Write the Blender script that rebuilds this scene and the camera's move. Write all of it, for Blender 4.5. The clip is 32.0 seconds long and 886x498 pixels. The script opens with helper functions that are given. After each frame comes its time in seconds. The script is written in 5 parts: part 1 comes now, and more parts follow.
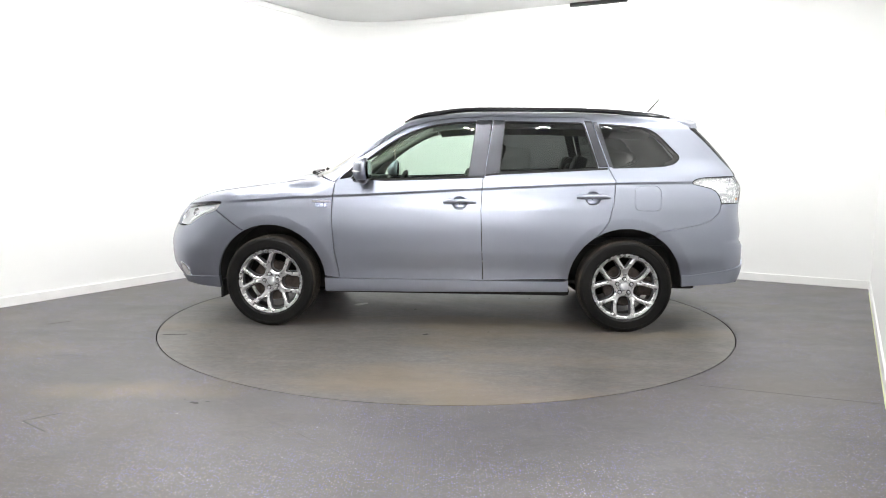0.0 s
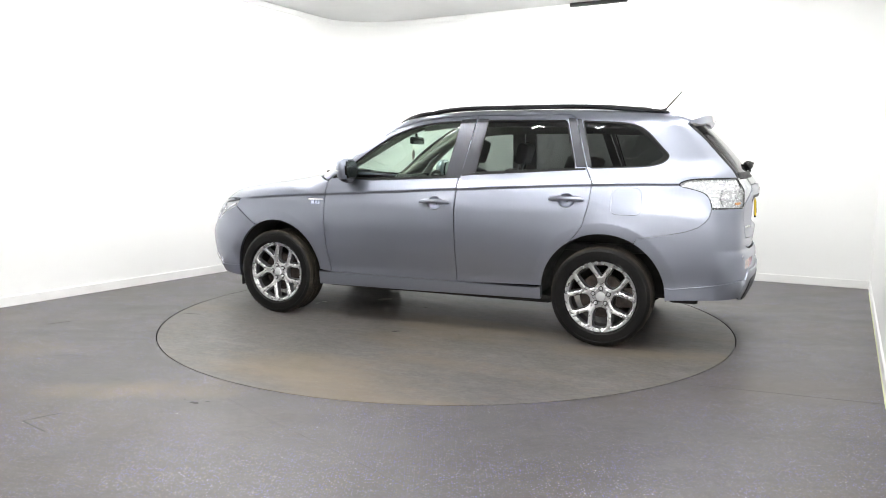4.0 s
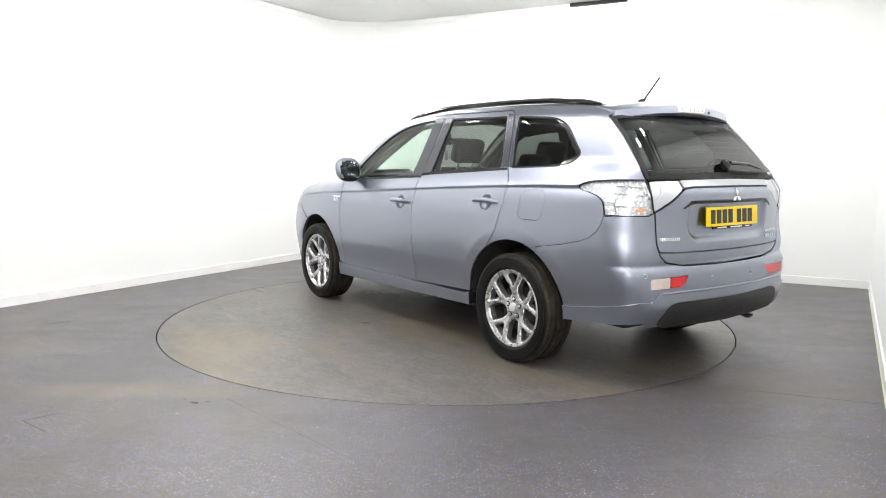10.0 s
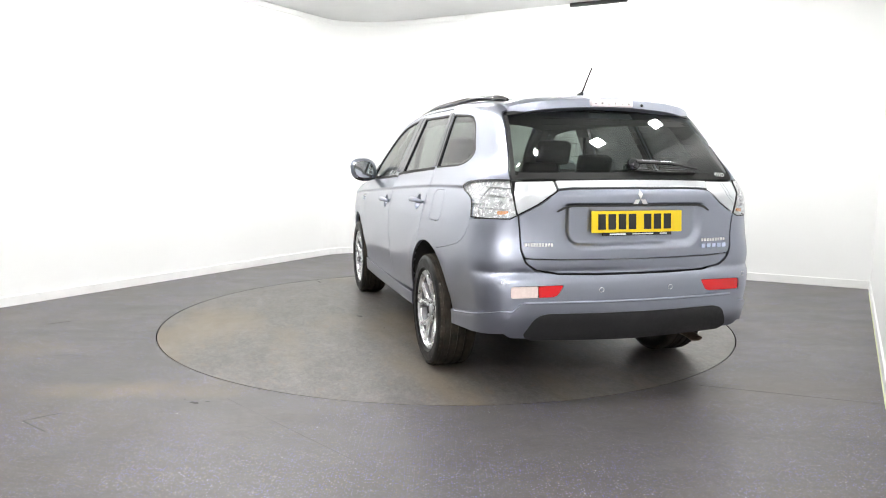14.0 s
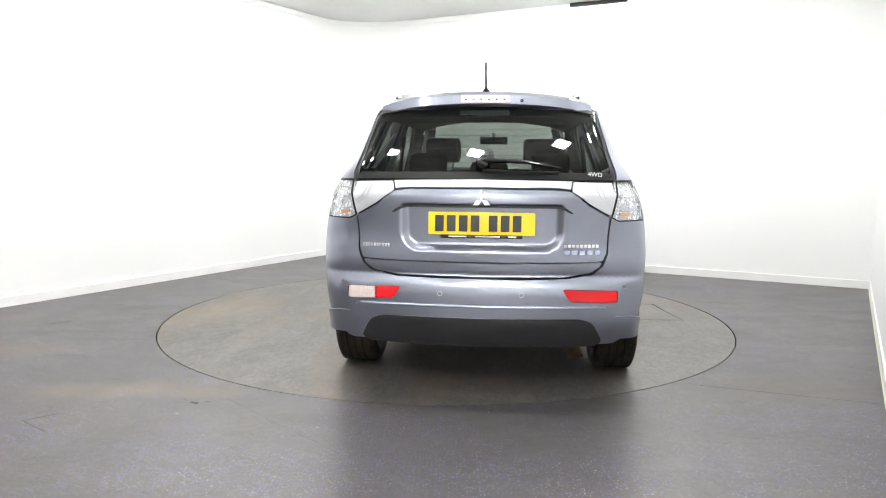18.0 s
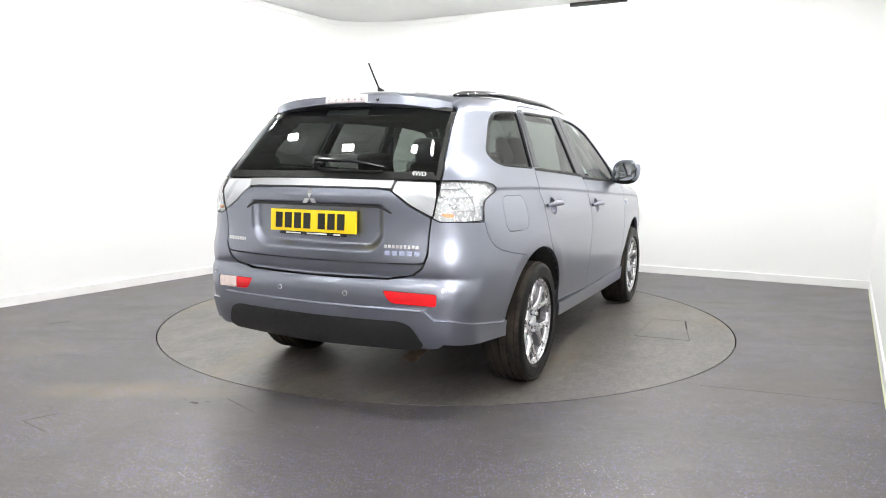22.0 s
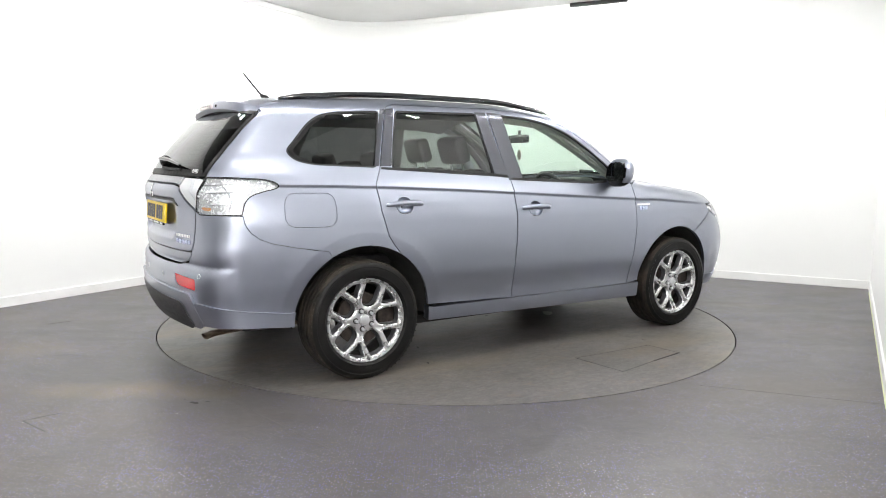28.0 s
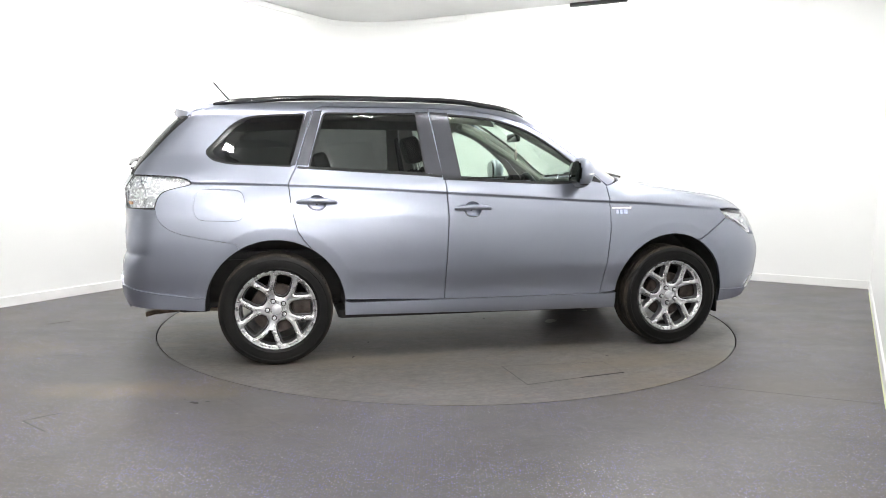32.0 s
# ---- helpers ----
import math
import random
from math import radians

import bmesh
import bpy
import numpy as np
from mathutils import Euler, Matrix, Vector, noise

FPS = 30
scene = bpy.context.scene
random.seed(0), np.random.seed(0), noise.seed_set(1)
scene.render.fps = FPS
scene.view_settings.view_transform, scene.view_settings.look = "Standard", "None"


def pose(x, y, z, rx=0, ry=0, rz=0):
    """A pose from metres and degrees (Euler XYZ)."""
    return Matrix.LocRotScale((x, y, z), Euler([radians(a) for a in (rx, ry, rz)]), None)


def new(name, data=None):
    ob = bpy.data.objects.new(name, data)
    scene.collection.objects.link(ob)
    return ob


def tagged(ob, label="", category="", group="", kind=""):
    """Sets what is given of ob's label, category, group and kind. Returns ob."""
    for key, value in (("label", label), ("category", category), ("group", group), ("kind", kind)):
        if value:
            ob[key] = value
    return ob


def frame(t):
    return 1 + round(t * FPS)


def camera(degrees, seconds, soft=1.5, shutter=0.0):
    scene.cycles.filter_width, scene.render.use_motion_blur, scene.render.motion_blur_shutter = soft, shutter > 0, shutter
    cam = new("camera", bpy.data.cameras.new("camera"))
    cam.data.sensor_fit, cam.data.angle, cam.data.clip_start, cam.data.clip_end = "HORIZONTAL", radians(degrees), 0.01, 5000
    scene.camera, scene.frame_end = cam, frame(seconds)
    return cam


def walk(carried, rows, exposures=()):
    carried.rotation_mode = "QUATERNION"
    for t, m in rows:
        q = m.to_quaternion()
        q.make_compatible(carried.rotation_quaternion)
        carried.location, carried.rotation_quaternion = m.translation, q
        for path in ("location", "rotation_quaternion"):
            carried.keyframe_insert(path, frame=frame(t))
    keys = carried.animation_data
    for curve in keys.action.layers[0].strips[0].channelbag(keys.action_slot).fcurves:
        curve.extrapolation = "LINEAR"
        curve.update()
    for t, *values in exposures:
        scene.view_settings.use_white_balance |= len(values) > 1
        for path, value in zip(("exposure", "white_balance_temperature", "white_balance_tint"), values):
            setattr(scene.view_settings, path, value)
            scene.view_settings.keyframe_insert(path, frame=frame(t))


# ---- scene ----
from mathutils.geometry import delaunay_2d_cdt

# ---------------------------------------------------------------- camera
CAM = Matrix.Translation((0.0, -5.774, 1.2386)) @ pose(0, 0, 0, 90 - 6.805, 0, 0.267) @ pose(0, 0, 0, 0, 0, 0.404)
cam = camera(64.0, 32.0, soft=1.0)
walk(cam, [(0.0, CAM), (32.0, CAM)], exposures=[(0.0, 0.22), (32.0, 0.22)])

# ---------------------------------------------------------------- world and lamps
LAMP_POWER = 215.0
world = bpy.data.worlds.new("world")
scene.world = world
world.use_nodes = True
world.node_tree.nodes["Background"].inputs[0].default_value = (0.75, 0.85, 1.0, 1)
world.node_tree.nodes["Background"].inputs[1].default_value = 0.05


# ---------------------------------------------------------------- materials
def mat(name, color=(0.5, 0.5, 0.5), rough=0.5, metal=0.0, **extra):
    m = bpy.data.materials.new(name)
    m.use_nodes = True
    b = m.node_tree.nodes["Principled BSDF"]
    b.inputs["Base Color"].default_value = (*color, 1)
    b.inputs["Roughness"].default_value = rough
    b.inputs["Metallic"].default_value = metal
    for key, value in extra.items():
        b.inputs[key.replace("_", " ")].default_value = value
    return m


def nodes(m):
    t = m.node_tree
    return t, t.nodes["Principled BSDF"]


def add(t, kind, data_type="", blend_type="", operation=""):
    n = t.nodes.new(kind)
    if data_type:
        n.data_type = data_type
    if blend_type:
        n.blend_type = blend_type
    if operation:
        n.operation = operation
    return n


def noise_node(t, scale, detail=4.0, rough=0.55, coord="Object"):
    c = add(t, "ShaderNodeTexCoord")
    n = add(t, "ShaderNodeTexNoise")
    n.inputs["Scale"].default_value, n.inputs["Detail"].default_value, n.inputs["Roughness"].default_value = scale, detail, rough
    t.links.new(c.outputs[coord], n.inputs["Vector"])
    return n


def ramp(t, source, stops):
    r = add(t, "ShaderNodeValToRGB")
    while len(r.color_ramp.elements) < len(stops):
        r.color_ramp.elements.new(0.5)
    for e, (p, c) in zip(r.color_ramp.elements, stops):
        e.position, e.color = p, (*c, 1) if len(c) == 3 else c
    t.links.new(source, r.inputs[0])
    return r


def grey(v):
    return (v, v, v)


def rough_noise(m, scale, low, high, bump=0.0, bump_scale=None):
    """Uneven gloss, and a fine relief."""
    t, b = nodes(m)
    n = noise_node(t, scale)
    r = ramp(t, n.outputs["Fac"], [(0.3, grey(low)), (0.7, grey(high))])
    t.links.new(r.outputs[0], b.inputs["Roughness"])
    if bump:
        n2 = noise_node(t, bump_scale or scale * 6)
        bp = add(t, "ShaderNodeBump")
        bp.inputs["Strength"].default_value, bp.inputs["Distance"].default_value = bump, 0.002
        t.links.new(n2.outputs["Fac"], bp.inputs["Height"])
        t.links.new(bp.outputs[0], b.inputs["Normal"])
    return m


def mottled(m, scale, a, b_, lo=0.35, hi=0.65):
    t, b = nodes(m)
    n = noise_node(t, scale, 6)
    r = ramp(t, n.outputs["Fac"], [(lo, a), (hi, b_)])
    t.links.new(r.outputs[0], b.inputs["Base Color"])
    return m


def paint_material(name, color):
    """Metallic clear-coated paint with a fine flake."""
    m = mat(name, color, 0.34, 1.0, Coat_Weight=0.7, Coat_Roughness=0.06)
    t, b = nodes(m)
    c = add(t, "ShaderNodeTexCoord")
    v = add(t, "ShaderNodeTexVoronoi")
    v.inputs["Scale"].default_value = 900
    t.links.new(c.outputs["Object"], v.inputs["Vector"])
    mix = add(t, "ShaderNodeMix", data_type="RGBA")
    mix.inputs[6].default_value = (*[k * 0.92 for k in color], 1)
    mix.inputs[7].default_value = (*[min(1, k * 1.08) for k in color], 1)
    t.links.new(v.outputs["Color"], mix.inputs[0])
    t.links.new(mix.outputs[2], b.inputs["Base Color"])
    n = noise_node(t, 3.0)
    r = ramp(t, n.outputs["Fac"], [(0.3, grey(0.05)), (0.75, grey(0.085))])
    t.links.new(r.outputs[0], b.inputs["Coat Roughness"])
    return m


def glass_material(name, tint, reflect=1.0):
    """Thin car glass: what lies behind, tinted, under a clear reflection."""
    m = bpy.data.materials.new(name)
    m.use_nodes = True
    t = m.node_tree
    t.nodes.remove(t.nodes["Principled BSDF"])
    out = t.nodes["Material Output"]
    tr = add(t, "ShaderNodeBsdfTransparent")
    tr.inputs[0].default_value = (*tint, 1)
    gl = add(t, "ShaderNodeBsdfGlossy")
    gl.inputs["Roughness"].default_value = 0.01
    lw = add(t, "ShaderNodeLayerWeight")
    lw.inputs[0].default_value = 0.5
    pw = add(t, "ShaderNodeMath", operation="POWER")
    pw.inputs[1].default_value = 5
    fr = add(t, "ShaderNodeMath", operation="MULTIPLY_ADD")
    fr.inputs[1].default_value, fr.inputs[2].default_value = 0.92, 0.05
    t.links.new(lw.outputs["Facing"], pw.inputs[0])
    t.links.new(pw.outputs[0], fr.inputs[0])
    mx = add(t, "ShaderNodeMixShader")
    t.links.new(fr.outputs[0], mx.inputs[0])
    t.links.new(tr.outputs[0], mx.inputs[1])
    t.links.new(gl.outputs[0], mx.inputs[2])
    t.links.new(mx.outputs[0], out.inputs[0])
    return m


def mixed(t, kind, a, b, fac=1.0):
    """Two colours joined by a Mix node; a, b and fac are sockets or plain values."""
    n = add(t, "ShaderNodeMix", data_type="RGBA", blend_type=kind)
    for slot, v in ((0, fac), (6, a), (7, b)):
        if isinstance(v, bpy.types.NodeSocket):
            t.links.new(v, n.inputs[slot])
        else:
            n.inputs[slot].default_value = v
    return n.outputs[2]


def flat_noise(t, scale, detail=5.0, rough=0.6, stretch=(1, 1), turn=0.0, warp=0.0):
    """Noise on the floor's plane, stretched and turned."""
    c = add(t, "ShaderNodeTexCoord")
    mp = add(t, "ShaderNodeMapping")
    mp.inputs["Scale"].default_value = (*stretch, 1)
    mp.inputs["Rotation"].default_value = (0, 0, turn)
    n = add(t, "ShaderNodeTexNoise")
    n.noise_dimensions = "2D"
    n.inputs["Scale"].default_value, n.inputs["Detail"].default_value = scale, detail
    n.inputs["Roughness"].default_value, n.inputs["Distortion"].default_value = rough, warp
    t.links.new(c.outputs["Object"], mp.inputs["Vector"])
    t.links.new(mp.outputs[0], n.inputs["Vector"])
    return n.outputs["Fac"]


def fleck_layer(t, below, scale, size, share, hues, drift):
    """Small flecks of several colours scattered in cells."""
    c = add(t, "ShaderNodeTexCoord")
    v = add(t, "ShaderNodeTexVoronoi")
    v.voronoi_dimensions = "2D"
    v.inputs["Scale"].default_value = scale
    t.links.new(c.outputs["Object"], v.inputs["Vector"])
    sep = add(t, "ShaderNodeSeparateColor")
    t.links.new(v.outputs["Color"], sep.inputs[0])
    near = ramp(t, v.outputs["Distance"], [(size * 0.7, grey(1)), (size, grey(0))])
    pick = ramp(t, sep.outputs[0], [(1 - share, grey(0)), (1 - share + 0.02, grey(1))])
    a = mixed(t, "MULTIPLY", near.outputs[0], pick.outputs[0])
    a = mixed(t, "MULTIPLY", a, drift)
    hue = ramp(t, sep.outputs[1], hues)
    return mixed(t, "MIX", below, hue.outputs[0], a)


def floor_material(name, base, stain, flecks, rough, wear=1.0, smears=()):
    """Dark safety vinyl: worn and streaked, with small coloured flecks and brown stains."""
    m = mat(name, base, rough, 0.0, Specular_IOR_Level=0.4)
    t, b = nodes(m)
    dark, light = tuple(k * 0.90 for k in base), tuple(k * 1.10 for k in base)
    col = ramp(t, flat_noise(t, 0.8, 6), [(0.32, dark), (0.68, light)]).outputs[0]
    # worn streaks at two sizes, and scratches
    for sc, st, tn, a0, a1 in ((2.4, (1, 1.5), 0.6, 0.95, 1.05), (12.0, (1, 1.9), -0.15, 0.90, 1.11), (40.0, (1, 1.4), 0.7, 0.90, 1.11)):
        lo, hi = 1 - wear * (1 - a0), 1 + wear * (a1 - 1)
        r = ramp(t, flat_noise(t, sc, 6, 0.7, st, tn, 0.6), [(0.36, grey(lo)), (0.64, grey(hi))])
        col = mixed(t, "MULTIPLY", col, r.outputs[0])
    grain = ramp(t, flat_noise(t, 330, 2), [(0.3, grey(0.8)), (0.7, grey(1.22))])
    col = mixed(t, "MULTIPLY", col, grain.outputs[0])
    # brown stains in long soft smears
    sr = ramp(t, flat_noise(t, 0.8, 5, 0.55, (0.45, 1.7), 0.1), [(0.50, grey(0)), (0.70, grey(stain))])
    col = mixed(t, "MIX", col, (base[0] * 1.55, base[1] * 1.32, base[2] * 0.92, 1), sr.outputs[0])
    rust = ramp(t, flat_noise(t, 9.0, 6, 0.7, (1, 2.2), 0.2, 0.8), [(0.56, grey(0)), (0.70, grey(stain * 0.8))])
    col = mixed(t, "MIX", col, (base[0] * 1.5, base[1] * 1.15, base[2] * 0.85, 1), rust.outputs[0])
    # single broad smears of brown dust, each with its own place
    for cx, cy, rx, ry, turn, strength in smears:
        c = add(t, "ShaderNodeTexCoord")
        mp = add(t, "ShaderNodeMapping")
        mp.vector_type = "TEXTURE"
        mp.inputs["Location"].default_value = (cx, cy, 0)
        mp.inputs["Rotation"].default_value = (0, 0, turn)
        mp.inputs["Scale"].default_value = (rx, ry, 1)
        t.links.new(c.outputs["Object"], mp.inputs["Vector"])
        ln = add(t, "ShaderNodeVectorMath", operation="LENGTH")
        t.links.new(mp.outputs[0], ln.inputs[0])
        rim = add(t, "ShaderNodeMath", operation="MULTIPLY_ADD")
        rim.inputs[1].default_value = 0.9
        t.links.new(flat_noise(t, 2.5, 5), rim.inputs[0])
        t.links.new(ln.outputs["Value"], rim.inputs[2])
        k = ramp(t, rim.outputs[0], [(0.45, grey(strength)), (1.0, grey(0))])
        col = mixed(t, "MIX", col, (base[0] * 1.95, base[1] * 1.72, base[2] * 1.12, 1), k.outputs[0])
    # flecks
    dr = ramp(t, flat_noise(t, 1.4, 6, 0.7), [(0.36, grey(0.12 * flecks)), (0.60, grey(flecks))]).outputs[0]
    blues = [(0.0, (0.16, 0.16, 0.34)), (0.35, (0.10, 0.10, 0.48)), (0.55, (0.26, 0.25, 0.34)), (0.72, (0.34, 0.27, 0.13)), (0.88, (0.20, 0.14, 0.42)), (1.0, (0.62, 0.62, 0.66))]
    col = fleck_layer(t, col, 58, 0.20, 0.30, blues, dr)
    col = fleck_layer(t, col, 100, 0.26, 0.34, blues, dr)
    t.links.new(col, b.inputs["Base Color"])
    rr = ramp(t, flat_noise(t, 2.2, 7, 0.7, (1, 1.8), 0.5, 0.4), [(0.32, grey(rough - 0.03)), (0.68, grey(rough + 0.04))])
    t.links.new(rr.outputs[0], b.inputs["Roughness"])
    bp = add(t, "ShaderNodeBump")
    bp.inputs["Strength"].default_value, bp.inputs["Distance"].default_value = 0.15, 0.001
    t.links.new(flat_noise(t, 170, 3), bp.inputs["Height"])
    t.links.new(bp.outputs[0], b.inputs["Normal"])
    return m


def glow_material(name, color, strength):
    m = mat(name, color, 0.4)
    t, b = nodes(m)
    b.inputs["Emission Color"].default_value = (*color, 1)
    b.inputs["Emission Strength"].default_value = strength
    return m


M_PAINT = paint_material("grey_blue_metallic_paint", (0.305, 0.325, 0.388))
M_DARKPAINT = mat("dark_grey_pillar_film", (0.075, 0.078, 0.09), 0.24, 0.7)
M_TRIM = rough_noise(mat("black_interior_trim", (0.025, 0.025, 0.027), 0.6), 40, 0.5, 0.7, 0.3, 300)
M_LINING = rough_noise(mat("light_grey_headlining", (0.42, 0.41, 0.38), 0.9), 60, 0.8, 0.95, 0.3, 500)
M_PLASTIC = rough_noise(mat("black_textured_plastic", (0.014, 0.014, 0.015), 0.45), 50, 0.38, 0.55, 0.4, 700)
M_GLOSSBLACK = mat("gloss_black_plastic", (0.012, 0.012, 0.013), 0.12)
M_RUBBER = rough_noise(mat("black_rubber", (0.010, 0.010, 0.010), 0.6, 0.0, Specular_IOR_Level=0.25), 30, 0.45, 0.65)
M_TYRE = rough_noise(mottled(mat("dusty_tyre_rubber", (0.03, 0.03, 0.03), 0.5, 0.0, Specular_IOR_Level=0.13), 6, (0.005, 0.005, 0.005), (0.009, 0.0085, 0.008)), 12, 0.3, 0.45, 0.3, 120)
M_TREAD = rough_noise(mottled(mat("brown_dusted_tread", (0.05, 0.04, 0.03), 0.8, 0.0, Specular_IOR_Level=0.2), 9, (0.012, 0.011, 0.010), (0.04, 0.032, 0.024)), 20, 0.7, 0.9, 0.5, 90)
M_ALLOY = rough_noise(mat("silver_painted_alloy", (0.55, 0.55, 0.56), 0.28, 0.9), 30, 0.24, 0.33)
M_ALLOYEDGE = mat("polished_alloy_edge", (0.88, 0.88, 0.89), 0.16, 1.0)
# barrel and pocket walls, darker than the spoke faces
M_BARREL = rough_noise(mat("dark_grey_barrel", (0.045, 0.042, 0.04), 0.5, 0.5), 20, 0.4, 0.6)
M_ALLOYDARK = rough_noise(mat("dark_grey_alloy", (0.16, 0.16, 0.17), 0.35, 0.7), 30, 0.3, 0.42)
M_DISC = rough_noise(mottled(mat("rusty_brake_steel", (0.2, 0.15, 0.12), 0.5, 0.7), 18, (0.025, 0.02, 0.017), (0.07, 0.055, 0.048)), 40, 0.4, 0.6)
M_CHROME = rough_noise(mat("chrome", (0.85, 0.85, 0.86), 0.08, 1.0), 30, 0.06, 0.14)
M_SATIN = mat("satin_chrome", (0.72, 0.73, 0.75), 0.28, 0.75)
M_GARNISH = rough_noise(mat("brushed_garnish_metal", (0.46, 0.47, 0.49), 0.4, 0.9), 30, 0.36, 0.46)
M_SILVERBACK = rough_noise(mat("silver_lens_backing", (0.72, 0.73, 0.74), 0.35, 0.3), 20, 0.3, 0.4)
M_GLASS = glass_material("clear_green_tinted_glass", (0.74, 0.84, 0.77))
M_PRIVACY = glass_material("dark_privacy_glass", (0.23, 0.245, 0.24))
M_DARKGLASS = glass_material("darkest_privacy_glass", (0.115, 0.124, 0.121))
M_REARGLASS = glass_material("tinted_rear_glass", (0.20, 0.215, 0.208))
M_LENS = glass_material("clear_lamp_lens", (0.93, 0.94, 0.95))
M_REFLECTOR = rough_noise(mat("bright_lamp_reflector", (0.82, 0.83, 0.83), 0.25, 0.45, Coat_Weight=0.5), 60, 0.15, 0.35, 0.6, 45)
M_AMBER = mat("amber_lens", (0.75, 0.36, 0.16), 0.2, 0.0, Coat_Weight=1.0)
M_RED = mat("red_lens", (0.70, 0.008, 0.014), 0.15, 0.0, Coat_Weight=0.2)
M_PINK = rough_noise(mat("clear_reversing_lens", (0.75, 0.62, 0.58), 0.2, 0.0, Coat_Weight=1.0), 60, 0.15, 0.4, 0.5, 150)
M_YELLOW = rough_noise(mat("yellow_reflective_plate", (0.86, 0.62, 0.012), 0.35), 30, 0.3, 0.4)
M_BLACKINK = mat("black_ink", (0.015, 0.015, 0.015), 0.4)
M_WHITEINK = mat("white_print", (0.75, 0.75, 0.75), 0.5)
M_BLUEMETAL = mat("blue_tinted_chrome", (0.55, 0.6, 0.8), 0.2, 0.9)
M_SEAT = rough_noise(mottled(mat("black_seat_leather", (0.02, 0.02, 0.02), 0.5), 14, (0.016, 0.016, 0.017), (0.028, 0.027, 0.027)), 25, 0.4, 0.6, 0.4, 200)
M_UNDER = rough_noise(mat("dirty_underbody", (0.02, 0.019, 0.018), 0.8), 12, 0.7, 0.9)
M_RUST = rough_noise(mottled(mat("rusty_exhaust_steel", (0.2, 0.13, 0.09), 0.5, 0.6), 14, (0.1, 0.06, 0.04), (0.26, 0.2, 0.15)), 30, 0.4, 0.6)
M_WALL = rough_noise(mottled(mat("white_wall_paint", (0.77, 0.775, 0.765), 0.75), 0.8, (0.76, 0.765, 0.755), (0.78, 0.785, 0.775)), 8, 0.65, 0.8, 0.15, 60)
M_SKIRT = rough_noise(mottled(mat("white_gloss_skirting", (0.76, 0.76, 0.75), 0.5), 3, (0.73, 0.73, 0.72), (0.78, 0.78, 0.77)), 12, 0.35, 0.5)
M_CEIL = rough_noise(mottled(mat("white_ceiling_board", (0.7, 0.705, 0.695), 0.85), 1.2, (0.68, 0.685, 0.675), (0.73, 0.735, 0.725)), 8, 0.8, 0.9)
M_GAP = mat("dark_gap", (0.012, 0.012, 0.012), 0.8)
M_CAULK = mat("yellowed_sealant", (0.62, 0.64, 0.38), 0.6)
SMEARS = [(-1.65, -2.0, 1.35, 0.40, 0.0, 1.0), (-3.0, -1.2, 1.4, 0.5, 0.1, 0.7), (-2.6, -2.9, 0.9, 0.2, 0.1, 0.35), (2.2, -2.6, 1.0, 0.25, -0.3, 0.2)]
M_FLOOR = floor_material("grey_fleck_vinyl_floor", (0.067, 0.0635, 0.062), 0.3, 1.0, 0.40, 1.0, SMEARS)
M_TABLE = floor_material("worn_grey_turntable_vinyl", (0.096, 0.090, 0.084), 0.8, 0.15, 0.40, 1.8)
M_PANEL = glow_material("lit_led_diffuser", (1.0, 0.99, 0.98), LAMP_POWER)
# stronger glow for the fill lamps added behind the camera
M_FILL = glow_material("added_fill_diffuser", (1.0, 0.99, 0.98), LAMP_POWER * 2.0)
M_FRAME = rough_noise(mat("white_lamp_frame", (0.78, 0.78, 0.78), 0.4), 20, 0.35, 0.5)
M_SCUFF = mat("dark_scuff", (0.02, 0.019, 0.018), 0.6)
M_PALE = mat("pale_mark", (0.42, 0.41, 0.38), 0.5)
M_SEAM = mat("floor_seam", (0.05, 0.048, 0.047), 0.6)


# ---------------------------------------------------------------- mesh helpers
def link_mesh(name, verts, faces, materials, parent=None, normals=None, index=None, smooth=True, label=""):
    me = bpy.data.meshes.new(name)
    me.from_pydata([tuple(v) for v in verts], [], [tuple(f) for f in faces])
    for m in materials if isinstance(materials, (list, tuple)) else [materials]:
        me.materials.append(m)
    if index is not None:
        me.polygons.foreach_set("material_index", list(index))
    me.polygons.foreach_set("use_smooth", [smooth] * len(me.polygons))
    me.update()
    if normals is not None:
        me.normals_split_custom_set_from_vertices([tuple(n) for n in normals])
    ob = new(name, me)
    if parent is not None:
        ob.parent = parent
    if label:
        ob["label"] = label
    return ob


def part(name, bm, material, parent, label="", smooth=True):
    me = bpy.data.meshes.new(name)
    bm.normal_update()
    bm.to_mesh(me)
    bm.free()
    for m in material if isinstance(material, (list, tuple)) else [material]:
        me.materials.append(m)
    me.polygons.foreach_set("use_smooth", [smooth] * len(me.polygons))
    if smooth:
        me.set_sharp_from_angle(angle=radians(38))
    ob = new(name, me)
    if parent is not None:
        ob.parent = parent
    if label:
        ob["label"] = label
    return ob


def box(bm, lo, hi, bevel=0.0, m=None, seg=2):
    c = [(a + b) / 2 for a, b in zip(lo, hi)]
    s = [abs(b - a) for a, b in zip(lo, hi)]
    g = bmesh.ops.create_cube(bm, size=1, matrix=Matrix.Translation(c) @ Matrix.Diagonal((*s, 1)))
    vs = g["verts"]
    if bevel:
        es = list({e for v in vs for e in v.link_edges})
        r = bmesh.ops.bevel(bm, geom=es, offset=bevel, segments=seg, affect="EDGES", profile=0.6)
        vs = list({v for f in r["faces"] for v in f.verts} | {v for v in vs if v.is_valid})
    if m is not None:
        bmesh.ops.transform(bm, matrix=m, verts=vs)
    return vs


